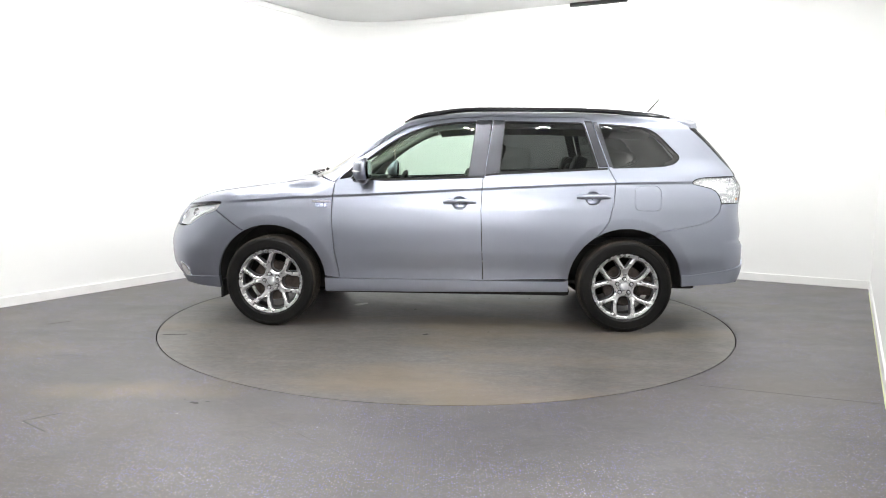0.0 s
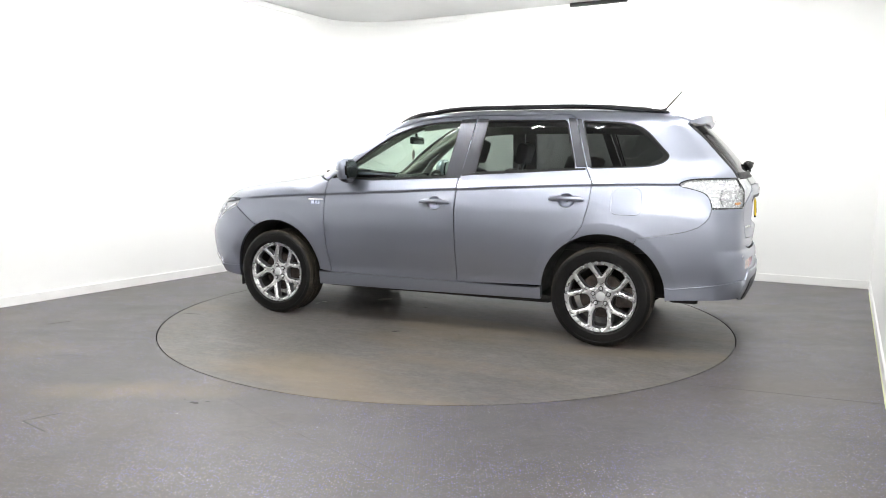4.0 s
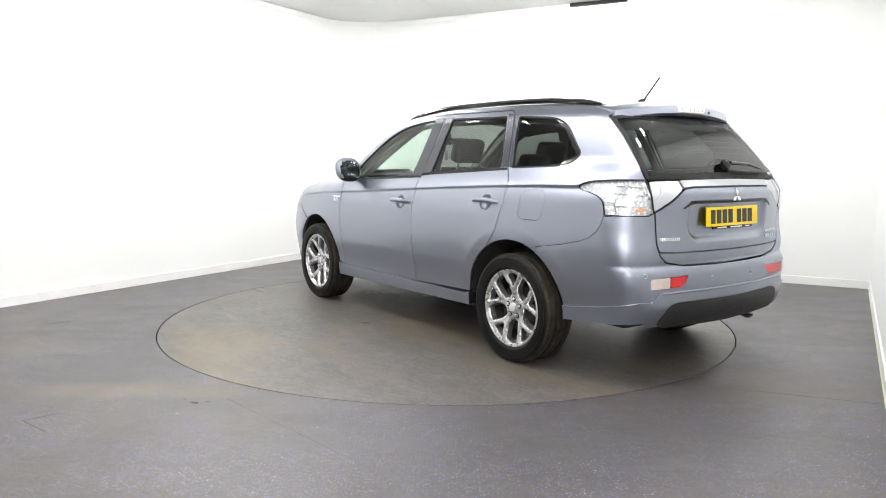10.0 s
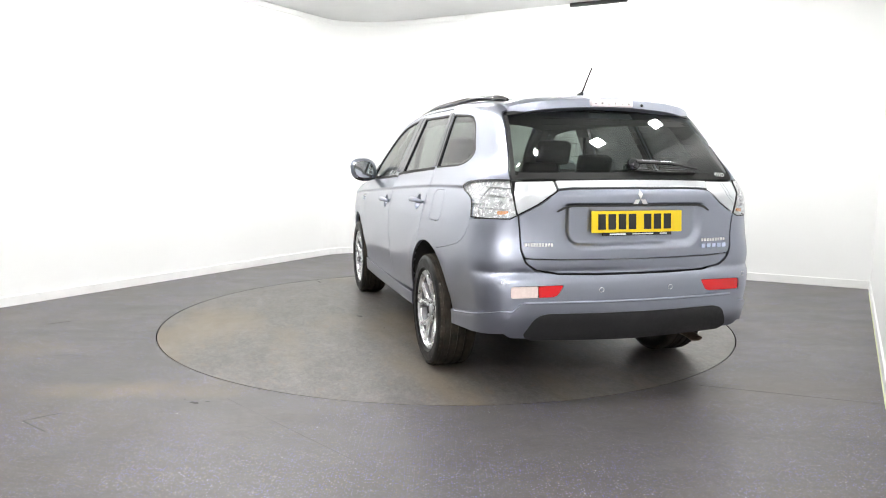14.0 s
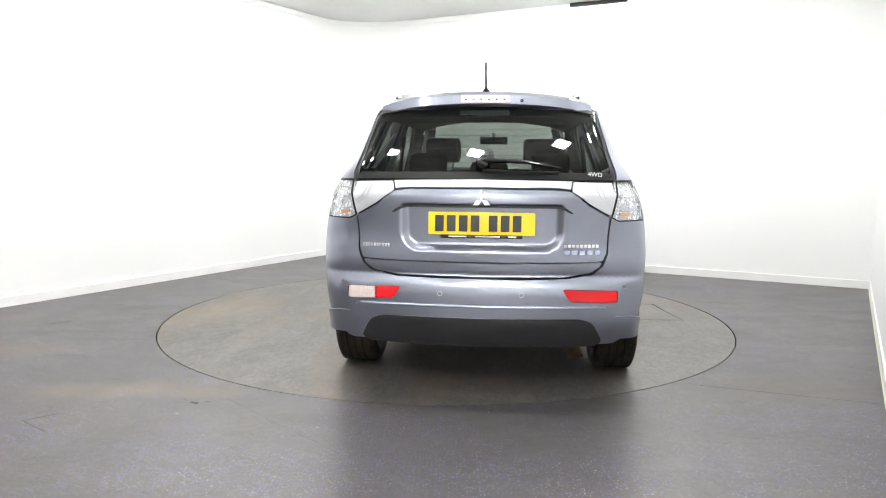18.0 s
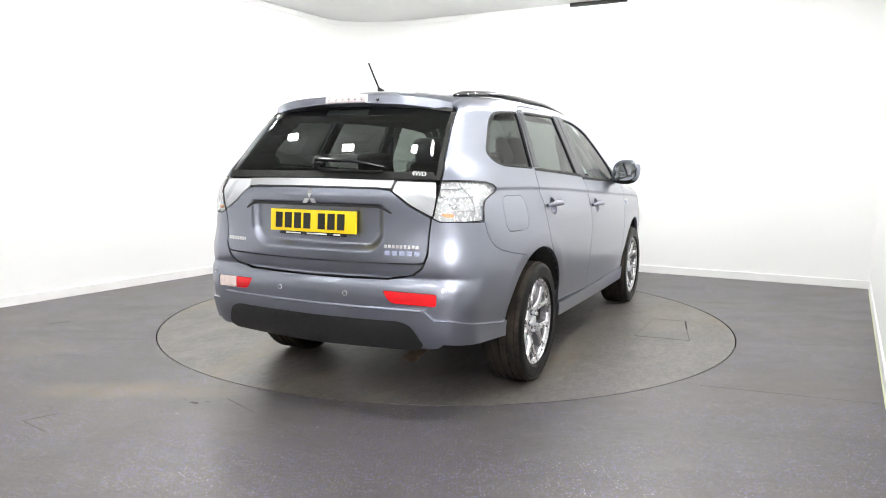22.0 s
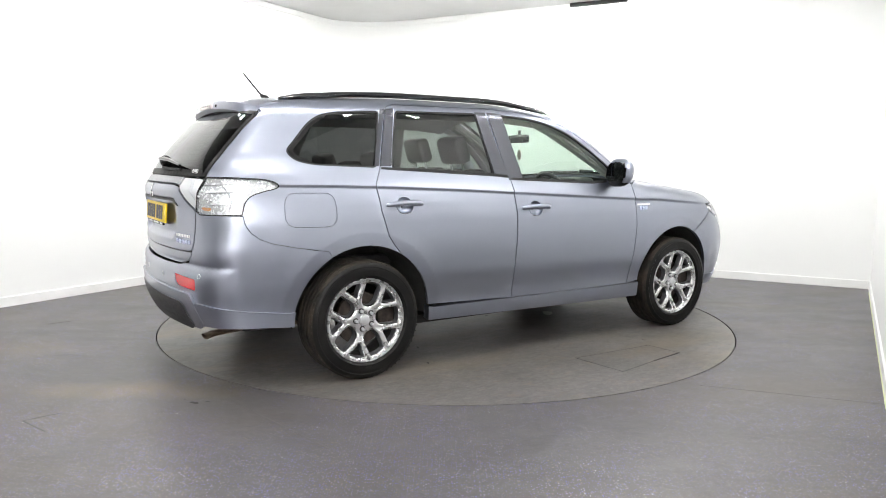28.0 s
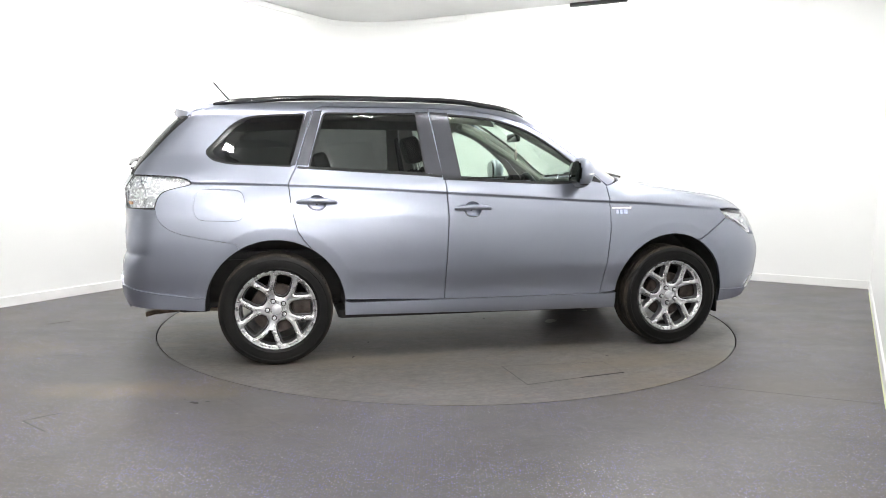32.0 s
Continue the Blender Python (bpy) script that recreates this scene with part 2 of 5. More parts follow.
def tube(bm, path, radius, seg=10, flat=1.0, cap=True):
    """A round bar along a path; radius may be one number or one for each point."""
    pts = [Vector(p) for p in path]
    rad = radius if isinstance(radius, (list, tuple)) else [radius] * len(pts)
    rings = []
    for i, p in enumerate(pts):
        d = (pts[min(i + 1, len(pts) - 1)] - pts[max(i - 1, 0)]).normalized()
        u = d.cross(Vector((0, 0, 1)))
        u = u.normalized() if u.length > 1e-3 else Vector((1, 0, 0))
        v = u.cross(d)
        rings.append([bm.verts.new(p + rad[i] * (math.cos(a) * u + flat * math.sin(a) * v)) for a in [2 * math.pi * k / seg for k in range(seg)]])
    for a, b in zip(rings, rings[1:]):
        for k in range(seg):
            bm.faces.new((a[k], a[(k + 1) % seg], b[(k + 1) % seg], b[k]))
    if cap:
        bm.faces.new(rings[0][::-1])
        bm.faces.new(rings[-1])
    return rings


def revolve(bm, profile, seg=48, axis="y"):
    """Profile of (radius, along) turned round the axis."""
    rings = []
    for k in range(seg):
        a = 2 * math.pi * k / seg
        c, s = math.cos(a), math.sin(a)
        rings.append([bm.verts.new((r * c, h, r * s) if axis == "y" else (r * c, r * s, h)) for r, h in profile])
    for k in range(seg):
        a, b = rings[k], rings[(k + 1) % seg]
        for i in range(len(profile) - 1):
            bm.faces.new((a[i], a[i + 1], b[i + 1], b[i]))
    bmesh.ops.recalc_face_normals(bm, faces=bm.faces)


def fillet(points, r, n=5):
    """A closed outline with its corners rounded."""
    out = []
    k = len(points)
    for i in range(k):
        p0, p, p1 = (np.array(points[j % k], float) for j in (i - 1, i, i + 1))
        a, b = p0 - p, p1 - p
        la, lb = np.linalg.norm(a), np.linalg.norm(b)
        rr = r[i] if isinstance(r, (list, tuple)) else r
        d = min(rr, 0.48 * la, 0.48 * lb)
        if d < 1e-4:
            out.append(p)
            continue
        q0, q1 = p + a / la * d, p + b / lb * d
        for t in np.linspace(0, 1, n):
            out.append((1 - t) ** 2 * q0 + 2 * t * (1 - t) * p + t * t * q1)
    return np.array(out)


def resample(poly, step):
    out = []
    for a, b in zip(poly, np.roll(poly, -1, axis=0)):
        n = max(1, int(math.ceil(np.linalg.norm(b - a) / step)))
        out += [a + (b - a) * i / n for i in range(n)]
    res = [out[0]]
    for p in out[1:]:
        if np.linalg.norm(p - res[-1]) > step * 0.2:
            res.append(p)
    if np.linalg.norm(res[0] - res[-1]) < step * 0.2:
        res.pop()
    return np.array(res)


def area2(poly):
    x, y = poly[:, 0], poly[:, 1]
    return 0.5 * np.sum(x * np.roll(y, -1) - y * np.roll(x, -1))


def grown(poly, d):
    """The outline moved outwards by d (inwards if negative)."""
    if area2(poly) < 0:
        poly = poly[::-1]
    t = np.roll(poly, -1, axis=0) - np.roll(poly, 1, axis=0)
    t /= np.maximum(np.linalg.norm(t, axis=1), 1e-9)[:, None]
    return poly + d * np.stack([t[:, 1], -t[:, 0]], 1)


def inside(pts, poly):
    x, y = pts[:, 0], pts[:, 1]
    hit = np.zeros(len(pts), bool)
    for (x0, y0), (x1, y1) in zip(poly, np.roll(poly, -1, axis=0)):
        if abs(y1 - y0) < 1e-12:
            continue
        hit ^= ((y0 > y) != (y1 > y)) & (x < x0 + (y - y0) / (y1 - y0) * (x1 - x0))
    return hit


def edge_distance(pts, poly):
    best = np.full(len(pts), 1e9)
    for a, b in zip(poly, np.roll(poly, -1, axis=0)):
        d = b - a
        t = np.clip(((pts - a) @ d) / max(d @ d, 1e-12), 0, 1)
        best = np.minimum(best, np.linalg.norm(pts - a - t[:, None] * d, axis=1))
    return best


def edge_free(pts, others, d):
    """Which points lie farther than d from all the others."""
    ok = np.ones(len(pts), bool)
    for i in range(0, len(pts), 400):
        v = pts[i:i + 400, None, :] - others[None, :, :]
        ok[i:i + 400] = (v * v).sum(-1).min(1) > d * d
    return ok


def fill(loops, step, extra=None):
    """A triangle net inside the first outline and outside the others: points, triangles, and the outlines' point numbers."""
    loops = [resample(np.array(l), step * 0.6) for l in loops]
    pts, edges, rings = [], [], []
    for l in loops:
        k = len(pts)
        ids = list(range(k, k + len(l)))
        pts += list(l)
        edges += list(zip(ids, ids[1:] + ids[:1]))
        rings.append(ids)
    lo, hi = loops[0].min(0), loops[0].max(0)
    g = np.array([(x, y) for i, x in enumerate(np.arange(lo[0], hi[0], step)) for y in np.arange(lo[1] + (i % 2) * step / 2, hi[1], step)])
    if extra is not None and len(g):
        g = g[edge_free(g, extra, step * 0.6)]
        keep = edge_distance(extra, loops[0]) > 0.004
        for l in loops[1:]:
            keep &= edge_distance(extra, l) > 0.004
        g = np.concatenate([g, extra[keep]])
    if len(g):
        ok = inside(g, loops[0])
        for l in loops[1:]:
            ok &= ~inside(g, l)
        g = g[ok]
        for l in loops:
            if len(g):
                g = g[edge_distance(g, l) > (step * 0.45 if extra is None else 0.004)]
        pts += list(g)
    v, _, f, ov, _, _ = delaunay_2d_cdt([Vector(p) for p in pts], edges, [], 0, 1e-6)
    v = np.array([tuple(p) for p in v])
    f = np.array([tuple(t) for t in f])
    c = v[f].mean(1)
    ok = inside(c, loops[0])
    for l in loops[1:]:
        ok &= ~inside(c, l)
    f = f[ok]
    a, b, d = v[f[:, 0]], v[f[:, 1]], v[f[:, 2]]
    turn = (b[:, 0] - a[:, 0]) * (d[:, 1] - a[:, 1]) - (b[:, 1] - a[:, 1]) * (d[:, 0] - a[:, 0])
    f[turn < 0] = f[turn < 0][:, ::-1]
    where = {}
    for i, o in enumerate(ov):
        for k in o:
            where[k] = i
    return v, f, [[where[i] for i in r if i in where] for r in rings]


# ---------------------------------------------------------------- the car's skin
def curve(x, xs, ys):
    """A smooth curve through knots that never overshoots."""
    xs, ys, x = np.asarray(xs, float), np.asarray(ys, float), np.asarray(x, float)
    d = np.diff(ys) / np.diff(xs)
    m = np.empty_like(xs)
    m[0], m[-1] = d[0], d[-1]
    a, b = d[:-1], d[1:]
    m[1:-1] = np.where(a * b > 0, 2 * a * b / np.where(np.abs(a + b) < 1e-12, 1, a + b), 0)
    i = np.clip(np.searchsorted(xs, x) - 1, 0, len(xs) - 2)
    h = xs[i + 1] - xs[i]
    t = np.clip((x - xs[i]) / h, 0, 1)
    return (1 + 2 * t) * (1 - t) ** 2 * ys[i] + t * (1 - t) ** 2 * h * m[i] + t * t * (3 - 2 * t) * ys[i + 1] + t * t * (t - 1) * h * m[i + 1]


def smax(a, b, k):
    h = np.maximum(k - np.abs(a - b), 0) / k
    return np.maximum(a, b) + h * h * k / 4


WHEEL_X, WHEEL_Z, ARCH_R = 1.335, 0.345, 0.42


def ease(v, a, b):
    t = np.clip((v - a) / (b - a), 0, 1)
    return t * t * (3 - 2 * t)


def crease(x):
    """Height of the upper edge of the line pressed along the flank."""
    return 0.011 + curve(x, [-2.3, -1.82, -1.42, -0.895, -0.24, 0.3, 0.855, 1.10, 1.35, 1.6, 1.75, 2.3], [1.125, 1.117, 1.110, 1.091, 1.057, 1.027, 0.997, 0.987, 0.969, 0.951, 0.94, 0.92])


def pressed(x, z):
    """The flank swells towards the crease, steps in under it and comes slowly out again."""
    d = z - crease(x)
    over = 0.007 * np.exp(-np.maximum(d, 0) / 0.045)
    under = -0.004 * np.exp(np.minimum(d + 0.022, 0) / 0.10)
    p = np.where(d > 0, over, np.where(d < -0.022, under, 0.007 - 0.011 * ease(-d, 0, 0.022)))
    return p * ease(x, -1.95, -1.8) * (1 - ease(x, 1.45, 1.8))


def flare(x, z):
    """Wheel arches swell outwards to an edge and fall back to the opening."""
    f = 0.0
    for cx in (WHEEL_X, -WHEEL_X):
        r = np.hypot(x - cx, z - 0.357)
        out = np.maximum(1 - np.maximum(r - 0.495, 0) / 0.10, 0) ** 2
        back = np.clip((0.495 - r) / 0.08, 0, 1) * 0.7
        f = f + 0.004 * np.where(r > 0.495, out, 1 - back) * ease(r, 0.30, 0.36) * ease(z, 0.30, 0.55)
    return f


def half_width(x, z):
    low = curve(z, [0.15, 0.30, 0.36, 0.42, 0.60, 0.78, 0.90, 1.0, 1.06, 1.12, 1.16], [0.80, 0.862, 0.866, 0.868, 0.892, 0.902, 0.896, 0.879, 0.863, 0.838, 0.818])
    up = 0.838 - 0.429 * (z - 1.12) + 0.0034 * (z - 1.12) ** 2
    w = np.where(z < 1.12, low, up)
    k = ease(z, 1.15, 1.30)
    w = w + 0.006 - 0.008 * x * x - (0.0426 + 0.043 * k) * np.maximum(-1.1 - x, 0) ** 2 - 0.0419 * np.maximum(x - 0.9, 0) ** 2
    return w + pressed(x, z) + flare(x, z)


def tail(y, z):
    low = curve(z, [0.15, 0.25, 0.36, 0.48, 0.60, 0.64, 0.67, 0.695, 0.72, 0.80, 0.95, 1.08, 1.15, 1.19, 1.23], [-2.06, -2.16, -2.26, -2.30, -2.306, -2.303, -2.293, -2.277, -2.282, -2.290, -2.296, -2.302, -2.262, -2.235, -2.209])
    g = np.clip(z, 1.17, 2) - 1.19
    up = -2.235 + 0.669 * g + 0.528 * g * g
    m = np.exp(-((z - 1.0) / 0.2) ** 4)
    ku = np.clip((z - 1.17) / 0.1, 0, 1)
    k = (0.15 + 0.068 * m) * (1 - ku) + 0.127 * ku
    return np.where(z < 1.19, low, up) + k * y * y


def nose(y, z):
    return curve(z, [0.15, 0.3, 0.45, 0.6, 0.8, 0.95, 1.1], [2.12, 2.20, 2.297, 2.307, 2.230, 2.126, 2.062]) - 0.176 * y * y


def top(x, y):
    z = curve(x, [-2.4, -2.2, -1.95, -1.5, -0.9, -0.3, 0.2, 0.55, 0.9, 1.04, 1.2, 1.5, 1.8, 2.0, 2.15, 2.35], [1.2, 1.55, 1.608, 1.642, 1.668, 1.670, 1.632, 1.485, 1.262, 1.194, 1.150, 1.108, 1.062, 1.005, 0.97, 0.75])
    c = curve(x, [-3, 0.2, 0.9, 1.2, 3], [0.10, 0.10, 0.18, 0.087, 0.087])
    return z - c * y * y


def skin(p):
    """Below zero inside the car's outer skin. Metres, x forwards, y to the left, z up."""
    x, y, z = p[..., 0], np.abs(p[..., 1]), p[..., 2]
    f = smax(y - half_width(x, z), tail(y, z) - x, 0.15)
    f = smax(f, x - nose(y, z), 0.414)
    return smax(f, z - top(x, y), 0.09)


def skin_normal(p):
    g = np.stack([skin(p + h) - skin(p - h) for h in np.eye(3) * 0.002], -1)
    return g / np.linalg.norm(g, axis=-1)[:, None]


FAN = 1.5


def side_chart(q):
    """Side, tail and nose unrolled: rays from the car's middle line, fanned out round each end."""
    s, z = q[:, 0], q[:, 1]
    e = np.maximum(np.abs(s) - FAN, 0) / 0.9
    sg = np.sign(s)
    o = np.stack([np.clip(s, -FAN, FAN), np.zeros_like(s), z], 1)
    d = np.stack([sg * np.sin(e), np.cos(e), np.zeros_like(s)], 1)
    return o, d


def top_chart(q):
    o = np.stack([q[:, 0], q[:, 1], np.full(len(q), 0.7)], 1)
    return o, np.tile([0.0, 0.0, 1.0], (len(q), 1))


def lift(chart, q):
    o, d = chart(np.asarray(q, float))
    a, b = np.zeros(len(o)), np.full(len(o), 2.0)
    for _ in range(36):
        m = (a + b) / 2
        out = skin(o + m[:, None] * d) > 0
        a, b = np.where(out, a, m), np.where(out, m, b)
    return o + a[:, None] * d


def chart_of(x, y, z):
    if abs(x) <= FAN:
        return (x, z)
    sg = 1 if x > 0 else -1
    return (sg * (FAN + 0.9 * math.atan2(abs(x) - FAN, abs(y))), z)


def on_side(*pts):
    return [chart_of(x, float(half_width(x, z)), z) for x, z in pts]


def on_body(*pts):
    """Chart points of places given in full, (x, y, z)."""
    return [chart_of(*p) for p in pts]


def crease_net(step):
    """Rows of net points along the pressed line, so that its edges stay crisp."""
    out = []
    for i, c in enumerate(np.arange(-2.1, 1.9, step)):
        e = abs(c) - FAN
        x = c if e <= 0 else math.copysign(FAN + math.tan(e / 0.9) * 0.8, c)
        z = float(crease(x))
        out += [(c, z + o) for o in (0.007, 0.0, -0.0065, -0.013, -0.0195, -0.026)]
    return np.array(out)


def on_tail(*pts):
    return [chart_of(float(tail(abs(y), z)), y, z) for y, z in pts]


def on_nose(*pts):
    return [chart_of(float(nose(abs(y), z)), y, z) for y, z in pts]





def arch(cx, a0, a1, r=ARCH_R, n=14, dz=0.012):
    pts = [(cx + r * math.cos(a), WHEEL_Z + dz + r * math.sin(a)) for a in np.linspace(radians(a0), radians(a1), n)]
    return on_side(*pts)


def panel(name, loops, chart, material, parent, sign=1, gap=0.003, thick=0.025, off=0.0, step=0.035, inner=None, label="", dent=None, both=False, creased=False):
    """A pressed panel on the skin with turned-in edges. sign -1: the right side; both: both sides in one piece."""
    outer = grown(resample(np.array(loops[0], float), 0.02), -gap)
    holes = [grown(resample(np.array(l, float), 0.015), gap) for l in loops[1:]]
    net = None
    if creased:
        net = crease_net(0.012)
        lo, hi = outer.min(0) - 0.02, outer.max(0) + 0.02
        net = net[((net > lo) & (net < hi)).all(1)]
    q, f, rings = fill([outer] + holes, step, net)
    p = lift(chart, q)
    n = skin_normal(p)
    p = p + off * n
    if dent is not None:
        p = p - dent(p)[:, None] * n
        g = np.stack([skin(p + h) + dent(p + h) - skin(p - h) - dent(p - h) for h in np.eye(3) * 0.002], -1)
        n = g / np.linalg.norm(g, axis=-1)[:, None]
    if chart is side_chart:
        f = f[:, ::-1]
    k = len(p)
    # between belt line and roof only the shading normals tip down, dimming the reflections
    w = np.clip((p[:, 2] - 1.02) / 0.14, 0, 1) * np.clip((1.60 - p[:, 2]) / 0.08, 0, 1) * np.clip((np.abs(n[:, 1]) - (0.6 if name == "rear_window" else 0.4)) / 0.2, 0, 1)
    ns = n - w[:, None] * np.array([0, 0, 0.145])
    ns = ns / np.linalg.norm(ns, axis=1)[:, None]
    verts, faces, norms, idx = [p], [f], [ns], [np.zeros(len(f), int)]
    if thick:
        verts.append(p - thick * n)
        norms.append(-n)
        faces.append(f[:, ::-1] + k)
        idx.append(np.where((p[f].mean(1)[:, 2] > 1.16) & (p[f].mean(1)[:, 0] > -0.9), 2, 1))
        base = 2 * k
        quads = []
        for h, r in enumerate(rings):
            m = len(r)
            a = p[r]
            way = (-1 if chart is side_chart else 1) * (1 if h == 0 else -1)
            verts += [a, a - thick * n[r]]
            tn = np.roll(a, -1, 0) - np.roll(a, 1, 0)
            side = way * np.cross(tn, n[r])
            side /= np.maximum(np.linalg.norm(side, axis=1), 1e-9)[:, None]
            norms += [side, side]
            for i in range(m):
                j = (i + 1) % m
                c = (base + i, base + m + i, base + m + j, base + j)
                quads.append(c if way > 0 else c[::-1])
            base += 2 * m
        faces.append(np.array(quads))
        idx.append(np.zeros(len(quads), int))
    v = np.concatenate(verts)
    nn = np.concatenate(norms)
    fl = [tuple(t) for g in faces for t in g]
    ix = np.concatenate(idx)
    if sign < 0 or both:
        v2, n2 = v * [1, -1, 1], nn * [1, -1, 1]
        fl2 = [tuple(t[::-1]) for t in fl]
        if both:
            fl = fl + [tuple(i + len(v) for i in t) for t in fl2]
            v, nn, ix = np.concatenate([v, v2]), np.concatenate([nn, n2]), np.concatenate([ix, ix])
        else:
            v, nn, fl = v2, n2, fl2
    return link_mesh(name, v, fl, [material, inner or M_TRIM, M_LINING], parent, nn, ix, True, label)


def ring(name, loop, width, chart, material, parent, sign=1, off=0.002, label="", thick=0.01, both=False):
    outer = resample(np.array(loop, float), 0.02)
    return panel(name, [grown(outer, width / 2), grown(outer, -width / 2)], chart, material, parent, sign, 0, thick, off, 0.03, M_RUBBER, label, both=both)


# ---------------------------------------------------------------- the room
C_BACK, C_RIGHT, C_LEFT = np.array([-1.32, 4.37]), np.array([4.35, 1.42]), np.array([-7.4, -5.97])
ROOM_H = 3.14


def unit(v):
    return v / np.linalg.norm(v)


def wall(name, a, b, material, label, h=ROOM_H, thick=0.12):
    """A straight wall, its inner face on the line a to b; the room lies to the right of that line."""
    a, b = np.array(a, float), np.array(b, float)
    d = unit(b - a)
    n = np.array([-d[1], d[0]]) * thick
    c = [a, b, b + n, a + n]
    v = [(*p, 0) for p in c] + [(*p, h) for p in c]
    f = [(3, 2, 1, 0), (4, 5, 6, 7), (0, 1, 5, 4), (1, 2, 6, 5), (2, 3, 7, 6), (3, 0, 4, 7)]
    return tagged(link_mesh(name, v, f, material, smooth=False), label, "wall", kind="structure")


def band(name, pts, z0, z1, out, material, label, category):
    """A strip that runs along the foot or head of the walls, standing out into the room."""
    pts = [np.array(p, float) for p in pts]
    v, f = [], []
    for i, p in enumerate(pts):
        d = unit(pts[min(i + 1, len(pts) - 1)] - pts[max(i - 1, 0)])
        n = np.array([d[1], -d[0]])
        q = p + n * out
        back = p + n * 0.002
        c = 0.25 * out
        v += [(*back, z0), (*q, z0), (*q, z1 - c), (*(q - n * c), z1), (*back, z1)]
    for i in range(len(pts) - 1):
        for k in range(5):
            a, b = 5 * i + k, 5 * i + (k + 1) % 5
            f.append((a, b, b + 5, a + 5))
    f += [(4, 3, 2, 1, 0), tuple(5 * (len(pts) - 1) + k for k in range(5))]
    ob = link_mesh(name, v, f, material, smooth=False)
    return tagged(ob, label, category, kind="structure")


u_l, u_b = unit(C_BACK - C_LEFT), unit(C_RIGHT - C_BACK)
A_COR, B_COR = C_BACK - u_l * 0.7, C_BACK + u_b * 1.15
corner = [(1 - t) ** 2 * A_COR + 2 * t * (1 - t) * C_BACK + t * t * B_COR for t in np.linspace(0, 1, 13)]
WALL_END = C_RIGHT + unit(np.array([-1.87, -3.32])) * 6.9
STUDIO = [C_LEFT] + corner + [C_RIGHT, WALL_END]


def build_room():
    wall("wall_left", C_LEFT, A_COR, M_WALL, "plain white painted studio wall")
    wall("wall_back", B_COR, C_RIGHT, M_WALL, "plain white painted studio wall behind the turntable")
    wall("wall_right", C_RIGHT, WALL_END, M_WALL, "plain white painted side wall")
    # rounded corner between two walls
    v, f = [], []
    for i, p in enumerate(corner):
        d = unit(corner[min(i + 1, 12)] - corner[max(i - 1, 0)])
        n = np.array([-d[1], d[0]]) * 0.12
        v += [(*p, 0), (*p, ROOM_H), (*(p + n), ROOM_H), (*(p + n), 0)]
    for i in range(12):
        for k in range(4):
            a, b = 4 * i + k, 4 * i + (k + 1) % 4
            f.append((a, b, b + 4, a + 4))
    ob = link_mesh("wall_corner", v, f, M_WALL)
    ob.data.set_sharp_from_angle(angle=radians(30))
    tagged(ob, "smoothly rounded white corner between two walls", "wall", kind="structure")
    # the side of the room that the camera stands in: unseen walls, added
    e1 = WALL_END + np.array([2.6, -0.9])
    e2, e3 = np.array([e1[0], -8.7]), np.array([-8.2, -8.7])
    wall("wall_closing", WALL_END, e1, M_GREYWALL, "unseen pale grey wall added where the white wall stops")
    wall("wall_side", e1, e2, M_GREYWALL, "unseen pale grey wall added to close the room")
    wall("wall_rear", e2, e3, M_REARWALL, "unseen off-white wall added to throw light on the car")
    wall("wall_far", e3, C_LEFT, M_GREYWALL, "unseen pale grey wall added to close the room")
    outline = [C_LEFT] + corner + [C_RIGHT, WALL_END, e1, e2, e3]
    # floor with a round well for the turntable
    circle = [(2.2315 * math.cos(a), 2.2315 * math.sin(a)) for a in np.linspace(0, 2 * math.pi, 180, endpoint=False)]
    wide = grown(np.array(outline), 0.1)
    q, t, _ = fill([wide, np.array(circle)], 1.2)
    fl = link_mesh("floor", [(x, y, 0) for x, y in q], t, M_FLOOR, smooth=False)
    tagged(fl, "grey fleck vinyl safety floor with faint brown stains", "floor", kind="structure")
    bm = bmesh.new()
    revolve(bm, [(2.2315, 0.0), (2.2315, -0.08), (0.02, -0.08)], 180, "z")
    ob = part("turntable_well", bm, M_GAP, None)
    tagged(ob, "dark narrow gap round the turntable", "floor gap", kind="structure")
    q, t, _ = fill([wide], 1.5)
    v = [(x, y, ROOM_H) for x, y in q] + [(x, y, ROOM_H + 0.1) for x, y in q]
    f = [tuple(k[::-1]) for k in t] + [tuple(i + len(q) for i in k) for k in t]
    ob = link_mesh("ceiling", v, f, M_CEIL, smooth=False)
    tagged(ob, "plain pale grey ceiling", "ceiling", kind="structure")
    band("baseboard", [C_LEFT] + corner + [C_RIGHT - u_b * 0.016], 0, 0.085, 0.016, M_SKIRT, "white painted skirting board", "baseboard")
    band("baseboard", [C_RIGHT, WALL_END], 0, 0.085, 0.016, M_SKIRT, "white painted skirting board", "baseboard")
    band("trim", [C_LEFT] + corner + [B_COR + u_b * 0.6], ROOM_H - 0.065, ROOM_H - 0.004, 0.02, M_WALL, "thin white trim under the ceiling", "trim")
    g0, g1 = np.array([1.46, 2.925]), np.array([2.05, 2.618])
    band("ceiling_gap", [g0, (g0 + g1) / 2, g1], ROOM_H - 0.04, ROOM_H - 0.002, 0.06, M_GAP, "dark slot where the ceiling board ends", "gap")
    r = unit(WALL_END - C_RIGHT)
    band("sealant", [C_RIGHT + r * 0.3, C_RIGHT + r * 4.2], 0.0, 0.009, 0.021, M_CAULK, "yellowed bead of sealant at the wall's foot", "sealant")


